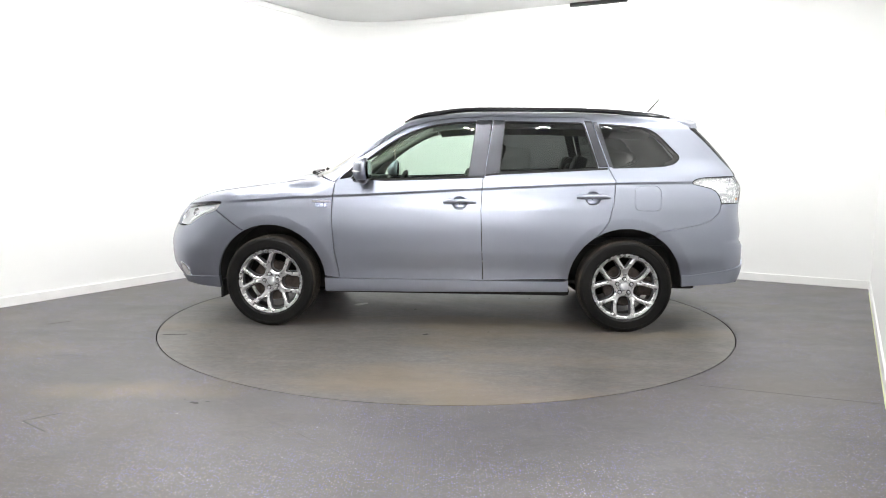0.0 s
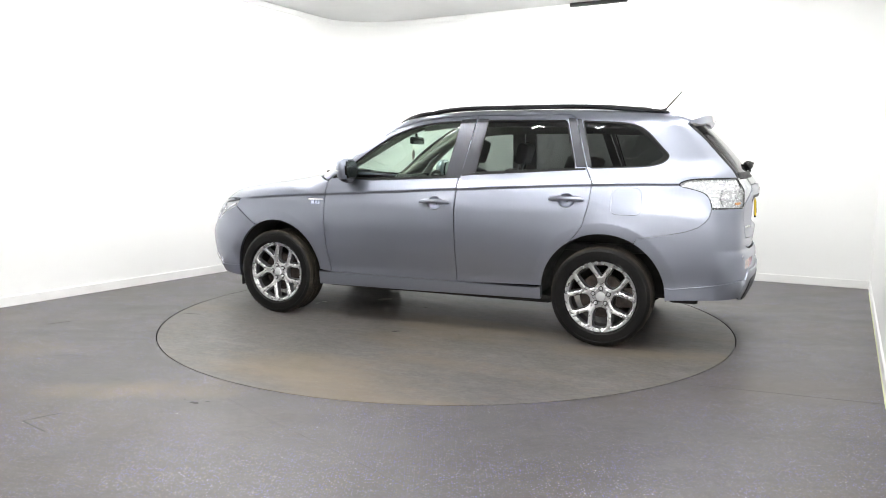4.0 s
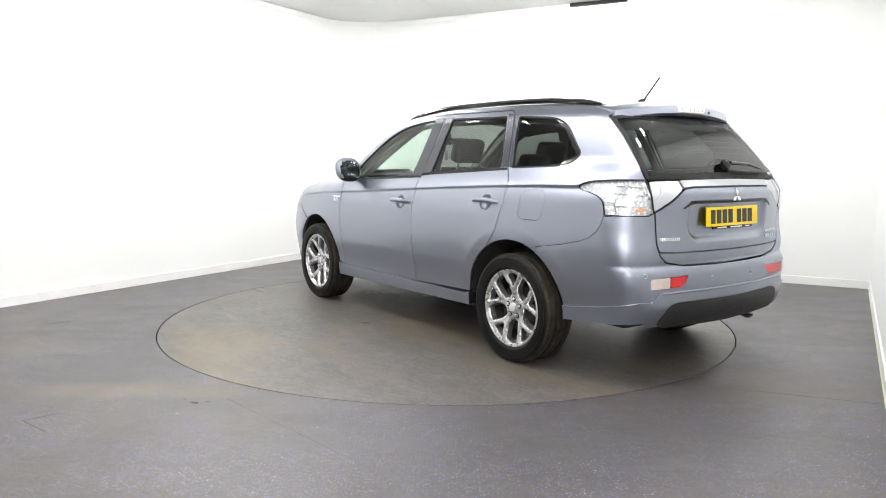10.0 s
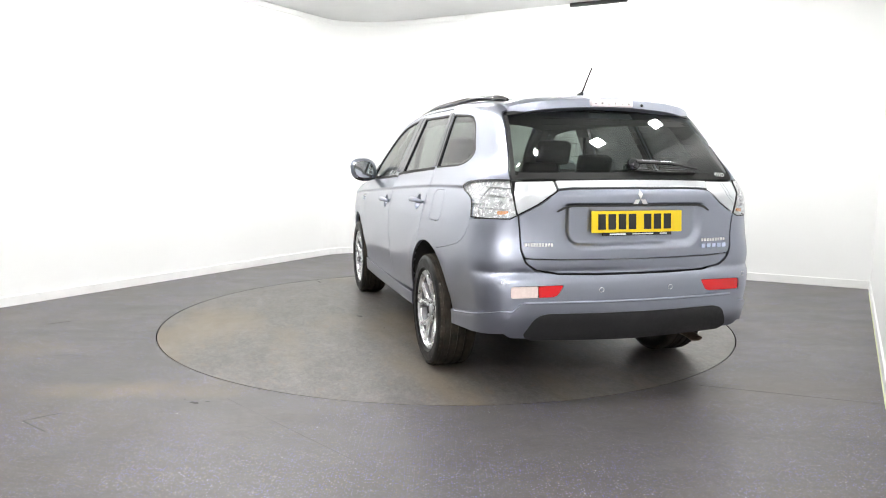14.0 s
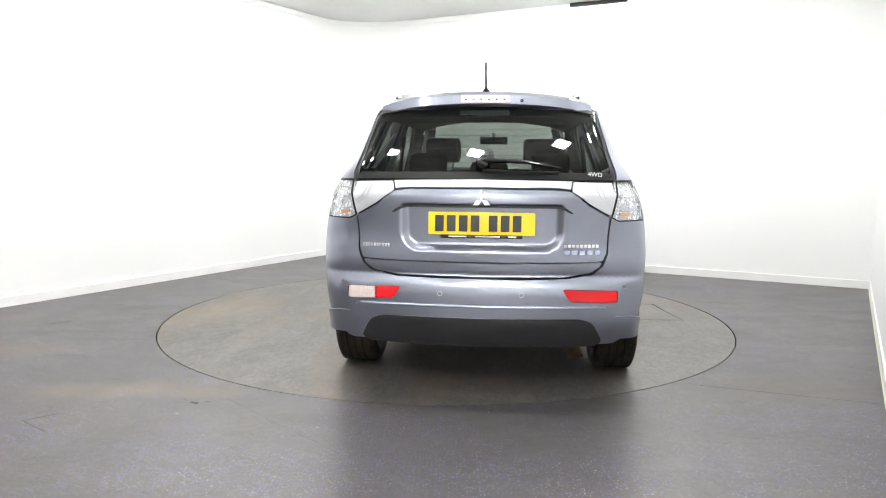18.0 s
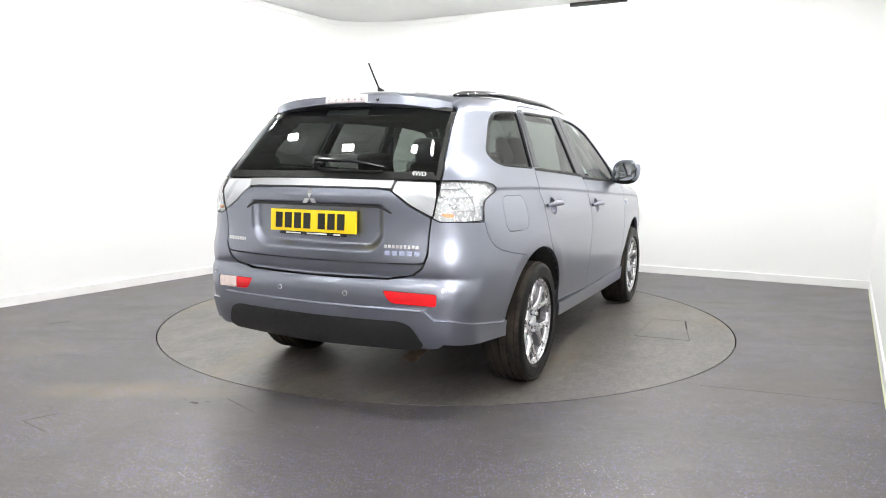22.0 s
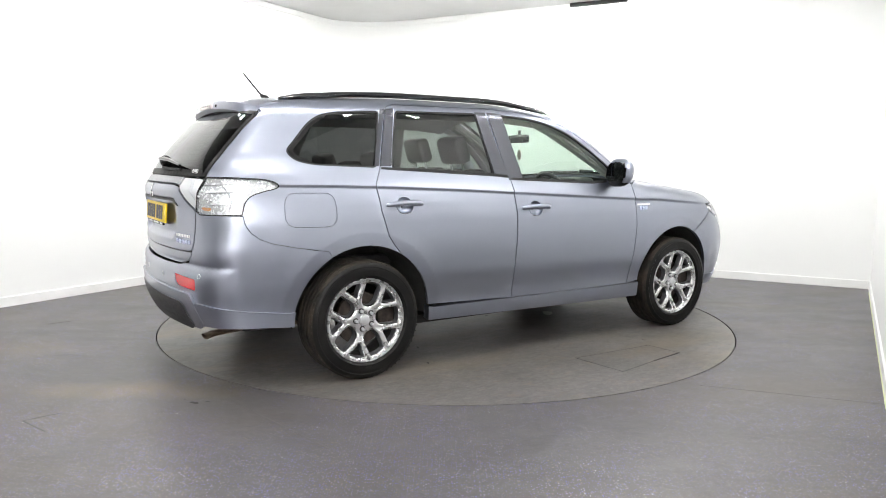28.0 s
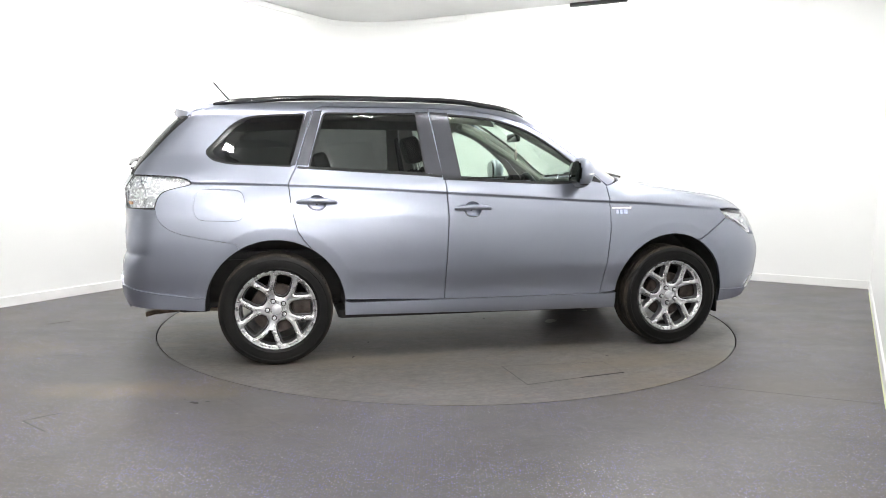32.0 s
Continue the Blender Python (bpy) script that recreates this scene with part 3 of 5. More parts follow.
# tones of the unseen added walls, set by the light they return
M_GREYWALL = rough_noise(mottled(mat("unseen_wall_grey", (0.56, 0.56, 0.56), 0.8), 0.8, (0.54, 0.54, 0.54), (0.58, 0.58, 0.58)), 8, 0.7, 0.85)
M_REARWALL = rough_noise(mottled(mat("unseen_wall_off_white", (0.88, 0.88, 0.87), 0.8), 0.8, (0.87, 0.87, 0.86), (0.89, 0.89, 0.88)), 8, 0.7, 0.85)


def ceiling_light(x, y, turn, glow):
    e = new("ceiling_light")
    e.matrix_basis = pose(x, y, ROOM_H, 0, 0, turn)
    tagged(e, "small square white LED lamp, switched on; outside the ring, added fill", "ceiling light", "ceiling lights")
    bm = bmesh.new()
    a, b = 0.085, 0.073
    for lo, hi in (((-a, -a, -0.03), (a, -b, -0.001)), ((-a, b, -0.03), (a, a, -0.001)), ((-a, -b, -0.03), (-b, b, -0.001)), ((b, -b, -0.03), (a, b, -0.001))):
        box(bm, lo, hi)
    part("frame", bm, M_FRAME, e, smooth=False)
    bm = bmesh.new()
    box(bm, (-b, -b, -0.05), (b, b, -0.008), 0.006)
    part("diffuser", bm, glow, e, "glowing white diffuser", smooth=False)
    return e


LIGHTS = [(2.6 * math.cos(radians(130 + 20 * k)), 2.6 * math.sin(radians(130 + 20 * k))) for k in range(15)]
# back row and front lamps are added fill, with no known source
LIGHTS += [(-1.25, 2.3), (-0.45, 2.25), (0.45, 2.25), (1.25, 2.3), (0.1, -4.5), (1.7, -4.6), (-3.8, -3.9), (-1.6, -4.4), (-5.2, -5.0), (-3.6, -6.2)]
# unseen lamps added behind the camera to brighten whatever faces it
FILL_LAMPS = [(-1.1 + 0.95 * k, -7.9 + 0.9 * j) for k in range(6) for j in range(2)]


# ---------------------------------------------------------------- turntable
THETA_T = [0, 3, 6, 9, 11, 13, 19, 23, 25, 28, 30, 32]
THETA_A = [177.1, 162.2, 147.19, 131.99, 121.6, 111.19, 79.95, 59.05, 48.74, 33.2, 23.17, 13.21]
CAR_OFF = (-0.020, -0.366)


def theta(t):
    return float(curve(t, THETA_T, THETA_A))


def strip(bm, a, b, w, z=0.0):
    """A thin flat line on the floor from a to b."""
    a, b = np.array(a, float), np.array(b, float)
    d = unit(b - a)
    n = np.array([-d[1], d[0]]) * w / 2
    lo = [bm.verts.new((*p, z - 0.004)) for p in (a - n, b - n, b + n, a + n)]
    hi = [bm.verts.new((*p, z + 0.0012)) for p in (a - n, b - n, b + n, a + n)]
    bm.faces.new(hi)
    for i in range(4):
        j = (i + 1) % 4
        bm.faces.new((lo[i], lo[j], hi[j], hi[i]))


def blot(bm, c, rx, ry, seed, z=0.0):
    rnd = random.Random(seed)
    n = 14
    ang = rnd.random() * 3
    vs = []
    for k in range(n):
        a = 2 * math.pi * k / n
        r = 0.6 + 0.5 * rnd.random()
        x, y = rx * r * math.cos(a), ry * r * math.sin(a)
        vs.append(bm.verts.new((c[0] + x * math.cos(ang) - y * math.sin(ang), c[1] + x * math.sin(ang) + y * math.cos(ang), z + 0.0012)))
    bm.faces.new(vs)


def build_turntable():
    t = new("turntable")
    tagged(t, "round grey vinyl-covered turntable set flush in the floor", "turntable")
    bm = bmesh.new()
    revolve(bm, [(0.001, 0.0), (0.6, 0.0), (1.2, 0.0), (1.8, 0.0), (2.2215, 0.0), (2.2225, -0.001), (2.2225, -0.06), (0.001, -0.06)], 180, "z")
    part("disc", bm, M_TABLE, t, smooth=False)
    ox, oy = CAR_OFF
    for a, b, wide, m in (((0.048, -1.557), (0.40, -1.492), 0.006, M_SEAM), ((0.40, -1.492), (0.701, -1.445), 0.012, M_GAP), ((0.017, -1.174), (0.048, -1.557), 0.005, M_SEAM),
                          ((0.02, -1.18), (0.68, -1.20), 0.004, M_FLOORJOINT), ((0.68, -1.20), (0.70, -1.44), 0.004, M_FLOORJOINT)):
        bm = bmesh.new()
        strip(bm, (a[0] + ox, a[1] + oy), (b[0] + ox, b[1] + oy), wide)
        part("hatch_seam", bm, m, t, smooth=False)
    bm = bmesh.new()
    blot(bm, (0.13 + ox, 1.065 + oy), 0.035, 0.02, 3)
    part("scuff", bm, M_SCUFF, t, smooth=False)
    for i, (x, y, rx, ry) in enumerate([(-0.72, -0.42, 0.02, 0.008), (-0.86, -0.78, 0.025, 0.008), (0.77, -1.08, 0.02, 0.008), (-0.33, 0.95, 0.014, 0.008), (0.29, 0.17, 0.03, 0.012)]):
        bm = bmesh.new()
        blot(bm, (x + ox, y + oy), rx, ry, 40 + i)
        part("scuff", bm, M_SCUFF, t, smooth=False)
    # pale flat marks that turn with the table
    for i, (x, y, rx, ry) in enumerate([(0.80, -0.015, 0.085, 0.05), (1.25, 0.39, 0.03, 0.02), (1.23, 0.31, 0.03, 0.02)]):
        bm = bmesh.new()
        blot(bm, (x + ox, y + oy), rx, ry, 60 + i)
        part("pale_patch", bm, M_PALE, t, "pale patch on the vinyl", smooth=False)
    bm = bmesh.new()
    strip(bm, (2.03 + ox, 1.225 + oy), (1.86 + ox, 1.20 + oy), 0.006)
    part("hatch_seam", bm, M_SCUFF, t, smooth=False)
    return t


def build_floor_marks():
    bm = bmesh.new()
    strip(bm, (-3.05, -0.46), (-2.92, -0.33), 0.007)
    tagged(part("floor_seam", bm, M_SEAM, None, smooth=False), "short dark cut in the vinyl floor", "floor seam", kind="structure")
    bm = bmesh.new()
    strip(bm, (-2.03, -2.5), (-1.85, -2.63), 0.005)
    strip(bm, (-2.03, -2.5), (-1.90, -2.38), 0.004)
    tagged(part("floor_seam", bm, M_SEAM, None, smooth=False), "faint angled cut in the vinyl floor", "floor seam", kind="structure")
    bm = bmesh.new()
    strip(bm, (1.45, -1.85), (2.6, -2.25), 0.004)
    tagged(part("floor_seam", bm, M_FLOORJOINT, None, smooth=False), "faint welded joint between two vinyl sheets", "floor seam", kind="structure")
    bm = bmesh.new()
    strip(bm, (-1.15, -2.15), (0.05, -3.35), 0.004)
    tagged(part("floor_seam", bm, M_FLOORJOINT, None, smooth=False), "faint welded joint between two vinyl sheets", "floor seam", kind="structure")
    for i, (x, y, r) in enumerate([(-1.30, -2.22, 0.03), (-1.24, -2.20, 0.014), (-1.02, -2.0, 0.012), (-1.23, -2.61, 0.007), (1.42, -2.0, 0.008), (2.26, -2.15, 0.008), (1.72, -2.05, 0.006), (-1.37, -2.17, 0.01)]):
        bm = bmesh.new()
        blot(bm, (x, y), r, r * 0.55, 20 + i)
        tagged(part("scuff_mark", bm, M_SCUFF, None, smooth=False), "small dark scuff on the vinyl floor", "scuff mark", "scuff marks")


M_FLOORJOINT = mat("pale_floor_joint", (0.095, 0.092, 0.09), 0.5)


# ---------------------------------------------------------------- the car
F_SEAM = [(0.80, 0.378), (0.84, 0.60), (0.855, 0.82), (0.85, 0.97), (0.84, 1.06), (0.835, 1.105)]
FRAME_F = [(0.80, 1.145), (0.66, 1.285), (0.48, 1.415), (0.32, 1.51), (0.14, 1.565), (-0.05, 1.592), (-0.345, 1.604)]
B_SEAM = [(-0.345, 1.604), (-0.30, 1.29), (-0.27, 1.12), (-0.26, 0.91), (-0.28, 0.378)]
R_SEAM = [(-1.04, 1.597), (-1.09, 1.57), (-1.20, 1.22), (-1.25, 1.12), (-1.235, 0.97), (-1.20, 0.83), (-1.165, 0.775)]
WIN_F = [(0.71, 1.135), (0.65, 1.235), (0.48, 1.37), (0.33, 1.465), (0.15, 1.53), (-0.03, 1.557), (-0.225, 1.566), (-0.17, 1.148), (0.45, 1.122)]
WIN_R = [(-0.43, 1.568), (-1.025, 1.558), (-1.12, 1.24), (-1.12, 1.214), (-0.39, 1.178)]
WIN_Q = [(-1.135, 1.553), (-1.46, 1.533), (-1.585, 1.48), (-1.745, 1.305), (-1.70, 1.255), (-1.61, 1.232), (-1.225, 1.218)]
B_SEAM_TAIL = [(-1.56, 0.755), (-1.75, 0.787), (-1.87, 0.813), (-1.94, 0.84), (-1.985, 0.876), (-2.01, 0.915), (-2.02, 0.962)]
TAIL_MID = -(FAN + 0.9 * math.pi / 2)





def whole_nose(half):
    h = on_nose(*half)
    return h + [(-2 * TAIL_MID - s, z) for s, z in h[::-1] if abs(s + TAIL_MID) > 1e-3]


def edge_line(*pts):
    return [chart_of(*v) for v in lift(top_chart, pts)]


def lamp_edge():
    """The border between the tail lamp and the rear quarter, from below upwards."""
    return list(map(tuple, smooth_line(on_body((-2.02, 0.82, 0.971), (-2.0, 0.808, 1.03), (-1.965, 0.803, 1.066), (-1.899, 0.801, 1.088), (-1.835, 0.80, 1.103), (-1.814, 0.798, 1.118), (-1.835, 0.79, 1.138), (-1.90, 0.775, 1.153), (-2.05, 0.735, 1.162)))))


def glass_edge(d=0.0):
    """The side edge of the rear window from below upwards, moved outwards by d."""
    pts = [(-2.150, 0.640, 1.164), (-2.103, 0.638, 1.245), (-2.028, 0.620, 1.33), (-1.945, 0.599, 1.42), (-1.885, 0.586, 1.475), (-1.826, 0.574, 1.525)]
    return [(s + d, z) for s, z in on_body(*pts)]


def smooth_line(pts, n=4):
    """An open line rounded through its points."""
    p = np.array(pts, float)
    out = [p[0]]
    for i in range(len(p) - 1):
        a, b, c, d = p[max(i - 1, 0)], p[i], p[i + 1], p[min(i + 2, len(p) - 1)]
        for t in np.linspace(0, 1, n + 1)[1:]:
            out.append(0.5 * (2 * b + (c - a) * t + (2 * a - 5 * b + 4 * c - d) * t * t + (3 * b - a - 3 * c + d) * t ** 3))
    return np.array(out)


def hatch_dent(p):
    y, z = np.abs(p[:, 1]), p[:, 2]

    def soft(v, a, b):
        t = np.clip((v - a) / (b - a), 0, 1)
        return t * t * (3 - 2 * t)
    d = np.hypot(np.maximum(y - 0.30, 0), np.maximum(0.915 - z, 0))
    return 0.03 * soft(d, 0.108, 0.06) * soft(z, 1.049, 1.030)


def door_handle(parent, x0, z, sign):
    """A pull handle over its cup."""
    cx = x0 + 0.118
    loop = fillet([(cx - 0.06, z - 0.008), (cx - 0.03, z + 0.042), (cx + 0.03, z + 0.042), (cx + 0.06, z - 0.008), (cx + 0.032, z - 0.05), (cx - 0.032, z - 0.05)], 0.03)
    pts = np.array(loop)
    c = pts.mean(0)
    rings = []
    for k, (s, d) in enumerate([(1.0, 0.0), (0.95, 0.014), (0.8, 0.03), (0.45, 0.038), (0.1, 0.04)]):
        p = lift(side_chart, c + (pts - c) * s)
        rings.append(p - d * skin_normal(p))
    m = len(pts)
    v = np.concatenate(rings) * [1, sign, 1]
    f = [(a * m + i, a * m + (i + 1) % m, (a + 1) * m + (i + 1) % m, (a + 1) * m + i) for a in range(4) for i in range(m)]
    if sign > 0:
        f = [t[::-1] for t in f]
    link_mesh("handle_cup", v, f, M_PAINT, parent, label="shallow rounded recess behind the handle")
    xs = np.linspace(x0, x0 + 0.235, 12)
    p = lift(side_chart, [(x, z + 0.004 * math.sin(i * 0.28)) for i, x in enumerate(xs)])
    n = skin_normal(p)
    bm = bmesh.new()
    prof = [0.006, 0.024, 0.032, 0.036, 0.037, 0.037, 0.036, 0.036, 0.035, 0.032, 0.024, 0.006]
    path = [(q + o * w) * [1, sign, 1] for q, w, o in zip(p, n, prof)]
    tube(bm, path, [0.010, 0.013, 0.015, 0.016, 0.016, 0.0165, 0.0165, 0.0165, 0.016, 0.015, 0.013, 0.009], 12)
    part("handle", bm, M_PAINT, parent, "body-coloured pull handle")
    return loop


def mirror(parent, sign):
    """Door mirror with housing, glass and arm."""
    bm = bmesh.new()
    bmesh.ops.create_uvsphere(bm, u_segments=36, v_segments=18, radius=1)
    for v in bm.verts:
        x, y, z = v.co
        # flat towards the rear, round in front, wider above
        r = (abs(y) ** 2.6 + abs(z) ** 2.6) ** (1 / 2.6) or 1
        k = math.hypot(y, z) / r
        y, z = y * k, z * k
        x = x * 0.085 if x > 0 else x * 0.035
        v.co = (0.595 + x, sign * (0.95 + 0.112 * y + 0.012 * z), 1.189 + 0.098 * z)
    if sign < 0:
        bmesh.ops.reverse_faces(bm, faces=bm.faces)
    for f in bm.faces:
        c = f.calc_center_median()
        f.material_index = 1 if c.x < 0.572 or c.z < 1.118 else 0
    m = part("door_mirror", bm, [M_PAINT, M_GLOSSBLACK], parent, "grey door mirror with black back edge")
    bm = bmesh.new()
    g = bmesh.ops.create_circle(bm, cap_ends=True, segments=36, radius=1)
    for v in bm.verts:
        y, z, _ = v.co
        r = (abs(y) ** 3 + abs(z) ** 3) ** (1 / 3) or 1
        k = math.hypot(y, z) / r
        v.co = (0.5565, sign * (0.95 + 0.082 * y * k + 0.01 * z), 1.191 + 0.07 * z * k)
    part("mirror_glass", bm, M_MIRROR, m, "mirror glass", smooth=False)
    bm = bmesh.new()
    tube(bm, [(0.70, sign * 0.79, 1.12), (0.67, sign * 0.84, 1.115), (0.62, sign * 0.90, 1.125)], [0.035, 0.03, 0.028], 12, 0.6)
    part("arm", bm, M_GLOSSBLACK, m, "black mirror arm")
    bm = bmesh.new()
    path = [(0.595 + 0.087 * math.cos(a), sign * (0.95 + 0.105 * math.sin(a)), 1.185) for a in np.linspace(0.15, 1.45, 10)]
    tube(bm, path, 0.0065, 8)
    part("indicator", bm, M_LENSWHITE, m, "clear indicator strip")


M_MIRROR = mat("mirror_silver", (0.32, 0.335, 0.36), 0.02, 1.0)
M_LENSWHITE = mat("white_clear_plastic", (0.8, 0.8, 0.8), 0.15, 0.0, Coat_Weight=1.0)


def wheel(parent, x, sign, stem):
    """An alloy wheel of five forked spokes, with its tyre, hub parts and brake disc. Built facing outwards along +y."""
    R = 0.247
    loops = [[(0.232 * math.cos(a), 0.232 * math.sin(a)) for a in np.linspace(0, 2 * math.pi, 100, endpoint=False)]]

    def polar(r, a):
        a = radians(a)
        return (-R * r * math.cos(a), R * r * math.sin(a))
    for k in range(5):
        c = stem + 36 + 72 * k
        big = [polar(0.30, c), polar(0.37, c + 23), polar(0.54, c + 23), polar(0.90, c + 13.2), polar(0.91, c), polar(0.90, c - 13.2), polar(0.54, c - 23), polar(0.37, c - 23)]
        loops.append(fillet(big, [0.03, 0.03, 0.04, 0.018, 0.0, 0.018, 0.04, 0.03], 4))
        c = stem + 72 * k
        tri = [polar(0.53, c), polar(0.895, c + 14.5), polar(0.91, c), polar(0.895, c - 14.5)]
        loops.append(fillet(tri, [0.02, 0.014, 0.0, 0.014], 4))
    rows = np.concatenate([resample(grown(resample(np.array(l), 0.004), d), 0.005) for l in loops[1:] for d in (0.0055, 0.011, 0.0165)])
    q, f, rings = fill([np.array(l) for l in loops], 0.008, rows[np.hypot(rows[:, 0], rows[:, 1]) < 0.226])
    r = np.hypot(q[:, 0], q[:, 1])

    def dish(r):
        return curve(r, [0.0, 0.05, 0.075, 0.13, 0.2, 0.24], [-0.030, -0.028, -0.030, -0.015, -0.005, -0.002])
    # rounded bright spokes that fall off to the pockets, then the dark pocket walls
    near = np.min([edge_distance(q, np.array(l)) for l in loops[1:]], axis=0)

    def face(r, near):
        return dish(r) - 0.008 * (1 - ease(near, -0.004, 0.011)) - 0.0035 * ease(near, 0.011, 0.017) * ease(r, 0.085, 0.11) * (1 - ease(r, 0.195, 0.21))
    verts = [(a, d, b) for (a, b), d in zip(q, face(r, near))]
    faces = [tuple(t) for t in f]
    idx = [0] * len(faces)
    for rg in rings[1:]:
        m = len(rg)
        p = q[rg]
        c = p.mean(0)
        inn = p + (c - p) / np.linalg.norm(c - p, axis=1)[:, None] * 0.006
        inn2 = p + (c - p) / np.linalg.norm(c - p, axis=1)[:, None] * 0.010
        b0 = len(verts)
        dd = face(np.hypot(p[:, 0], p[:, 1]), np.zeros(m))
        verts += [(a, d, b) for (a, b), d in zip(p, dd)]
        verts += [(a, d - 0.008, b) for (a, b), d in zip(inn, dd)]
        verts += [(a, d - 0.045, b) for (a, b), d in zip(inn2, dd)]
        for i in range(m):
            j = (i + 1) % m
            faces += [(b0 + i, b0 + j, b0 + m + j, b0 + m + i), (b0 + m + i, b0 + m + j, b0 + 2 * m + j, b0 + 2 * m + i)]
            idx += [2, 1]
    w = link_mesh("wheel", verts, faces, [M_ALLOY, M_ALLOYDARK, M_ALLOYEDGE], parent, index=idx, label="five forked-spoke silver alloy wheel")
    bm = bmesh.new()
    bm.from_mesh(w.data)
    bmesh.ops.recalc_face_normals(bm, faces=bm.faces)
    bm.to_mesh(w.data)
    bm.free()
    w.data.set_sharp_from_angle(angle=radians(32))
    w.matrix_basis = pose(x, sign * 0.874, WHEEL_Z, 0, 0, 0 if sign > 0 else 180)
    bm = bmesh.new()
    revolve(bm, [(0.222, -0.19), (0.205, -0.10), (0.222, -0.05), (0.2265, -0.025)], 64)
    part("barrel", bm, M_BARREL, w, "dark inner barrel")
    bm = bmesh.new()
    revolve(bm, [(0.2265, -0.025), (0.231, -0.006), (0.236, 0.002), (0.243, 0.003), (0.248, -0.003), (0.246, -0.02)], 64)
    part("rim", bm, M_ALLOY, w, "bright machined rim edge")
    bm = bmesh.new()
    prof = [(0.240, -0.205), (0.262, -0.222), (0.30, -0.226), (0.328, -0.214)]
    part_side = [(0.345, -0.19)]
    tread = []
    for y0 in np.linspace(-0.19, -0.012, 5)[:-1]:
        tread += [(0.345, y0 + 0.004), (0.345, y0 + 0.036), (0.337, y0 + 0.038), (0.337, y0 + 0.0435)]
    prof += part_side + tread + [(0.3445, -0.012), (0.334, 0.006), (0.318, 0.014), (0.312, 0.0155), (0.309, 0.0135), (0.288, 0.0165), (0.268, 0.0125), (0.262, 0.0135), (0.252, 0.006), (0.244, -0.002)]
    revolve(bm, prof, 72)
    for f in bm.faces:
        c = f.calc_center_median()
        f.material_index = 1 if math.hypot(c.x, c.z) > 0.333 else 0
    part("tyre", bm, [M_TYRE, M_TREAD], w, "black tyre with dusty brown tread")
    bm = bmesh.new()
    for k in range(64):
        a = 2 * math.pi * k / 64
        for y0, y1 in ((-0.008, 0.003), (-0.2, -0.19)):
            m = Matrix.Rotation(a, 4, "Y")
            box(bm, (0.328, y0, -0.004), (0.3405, y1, 0.004), m=m)
    tagged(part("tread_block", bm, M_TREAD, w, "row of shoulder tread blocks", smooth=False), kind="stuff")
    bm = bmesh.new()
    revolve(bm, [(0.001, -0.075), (0.152, -0.075), (0.156, -0.08), (0.156, -0.098), (0.07, -0.10), (0.001, -0.10)], 48)
    part("brake_disc", bm, M_DISC, w, "worn steel brake disc")
    bm = bmesh.new()
    vs = box(bm, (-0.21, -0.15, -0.07), (-0.10, -0.055, 0.07), 0.012)
    part("caliper", bm, M_DISC, w, "rusty brake caliper")
    bm = bmesh.new()
    revolve(bm, [(0.001, -0.012), (0.020, -0.013), (0.028, -0.016), (0.031, -0.025), (0.031, -0.04)], 32)
    part("hub_cap", bm, M_SATIN, w, "silver hub cap")
    for k in range(5):
        a = radians(stem + 72 * k)
        bx, bz = -0.055 * math.cos(a), 0.055 * math.sin(a)
        bm = bmesh.new()
        bmesh.ops.create_cone(bm, cap_ends=True, segments=20, radius1=0.0165, radius2=0.0165, depth=0.006, matrix=Matrix.Translation((bx, -0.030, bz)) @ Matrix.Rotation(radians(-90), 4, "X"))
        seat_ = part("nut_recess", bm, M_GAP, w, "dark recess round a nut", smooth=False)
        bm = bmesh.new()
        bmesh.ops.create_cone(bm, cap_ends=True, segments=6, radius1=0.0115, radius2=0.0095, depth=0.02, matrix=Matrix.Translation((bx, -0.022, bz)) @ Matrix.Rotation(radians(-90), 4, "X"))
        part("wheel_nut", bm, M_SATIN, seat_, smooth=False)
    return w


def seat(parent, x, y, w, back_h, rest=True, name="front_seat"):
    bm = bmesh.new()
    box(bm, (-0.02, -w / 2, 0.0), (0.50, w / 2, 0.17), 0.05, pose(x, y, 0.50, 0, -6, 0), 3)
    s = part(name, bm, M_SEAT, parent, "black leather car seat")
    bm = bmesh.new()
    box(bm, (-0.07, -w / 2, 0.0), (0.07, w / 2, back_h), 0.05, pose(x, y, 0.58, 0, -18, 0), 3)
    for sg in (-1, 1):
        box(bm, (-0.06, sg * (w / 2 - 0.05) - 0.045, 0.04), (0.105, sg * (w / 2 - 0.05) + 0.045, back_h - 0.1), 0.035, pose(x, y, 0.58, 0, -18, 0), 3)
    part("backrest", bm, M_SEAT, s)
    if rest:
        headrest(s, x, y, back_h, 0.27)
    return s


def headrest(s, x, y, back_h, w):
    m = pose(x, y, 0.58, 0, -18, 0)
    bm = bmesh.new()
    box(bm, (-0.045, -w / 2, back_h + 0.05), (0.055, w / 2, back_h + 0.235), 0.045, m, 4)
    part("headrest", bm, M_SEAT, s, "padded black headrest")
    for sg in (-1, 1):
        bm = bmesh.new()
        tube(bm, [m @ Vector((0, sg * 0.07, back_h - 0.03)), m @ Vector((0, sg * 0.07, back_h + 0.07))], 0.007, 8)
        part("headrest_post", bm, M_SATIN, s, "steel headrest post")


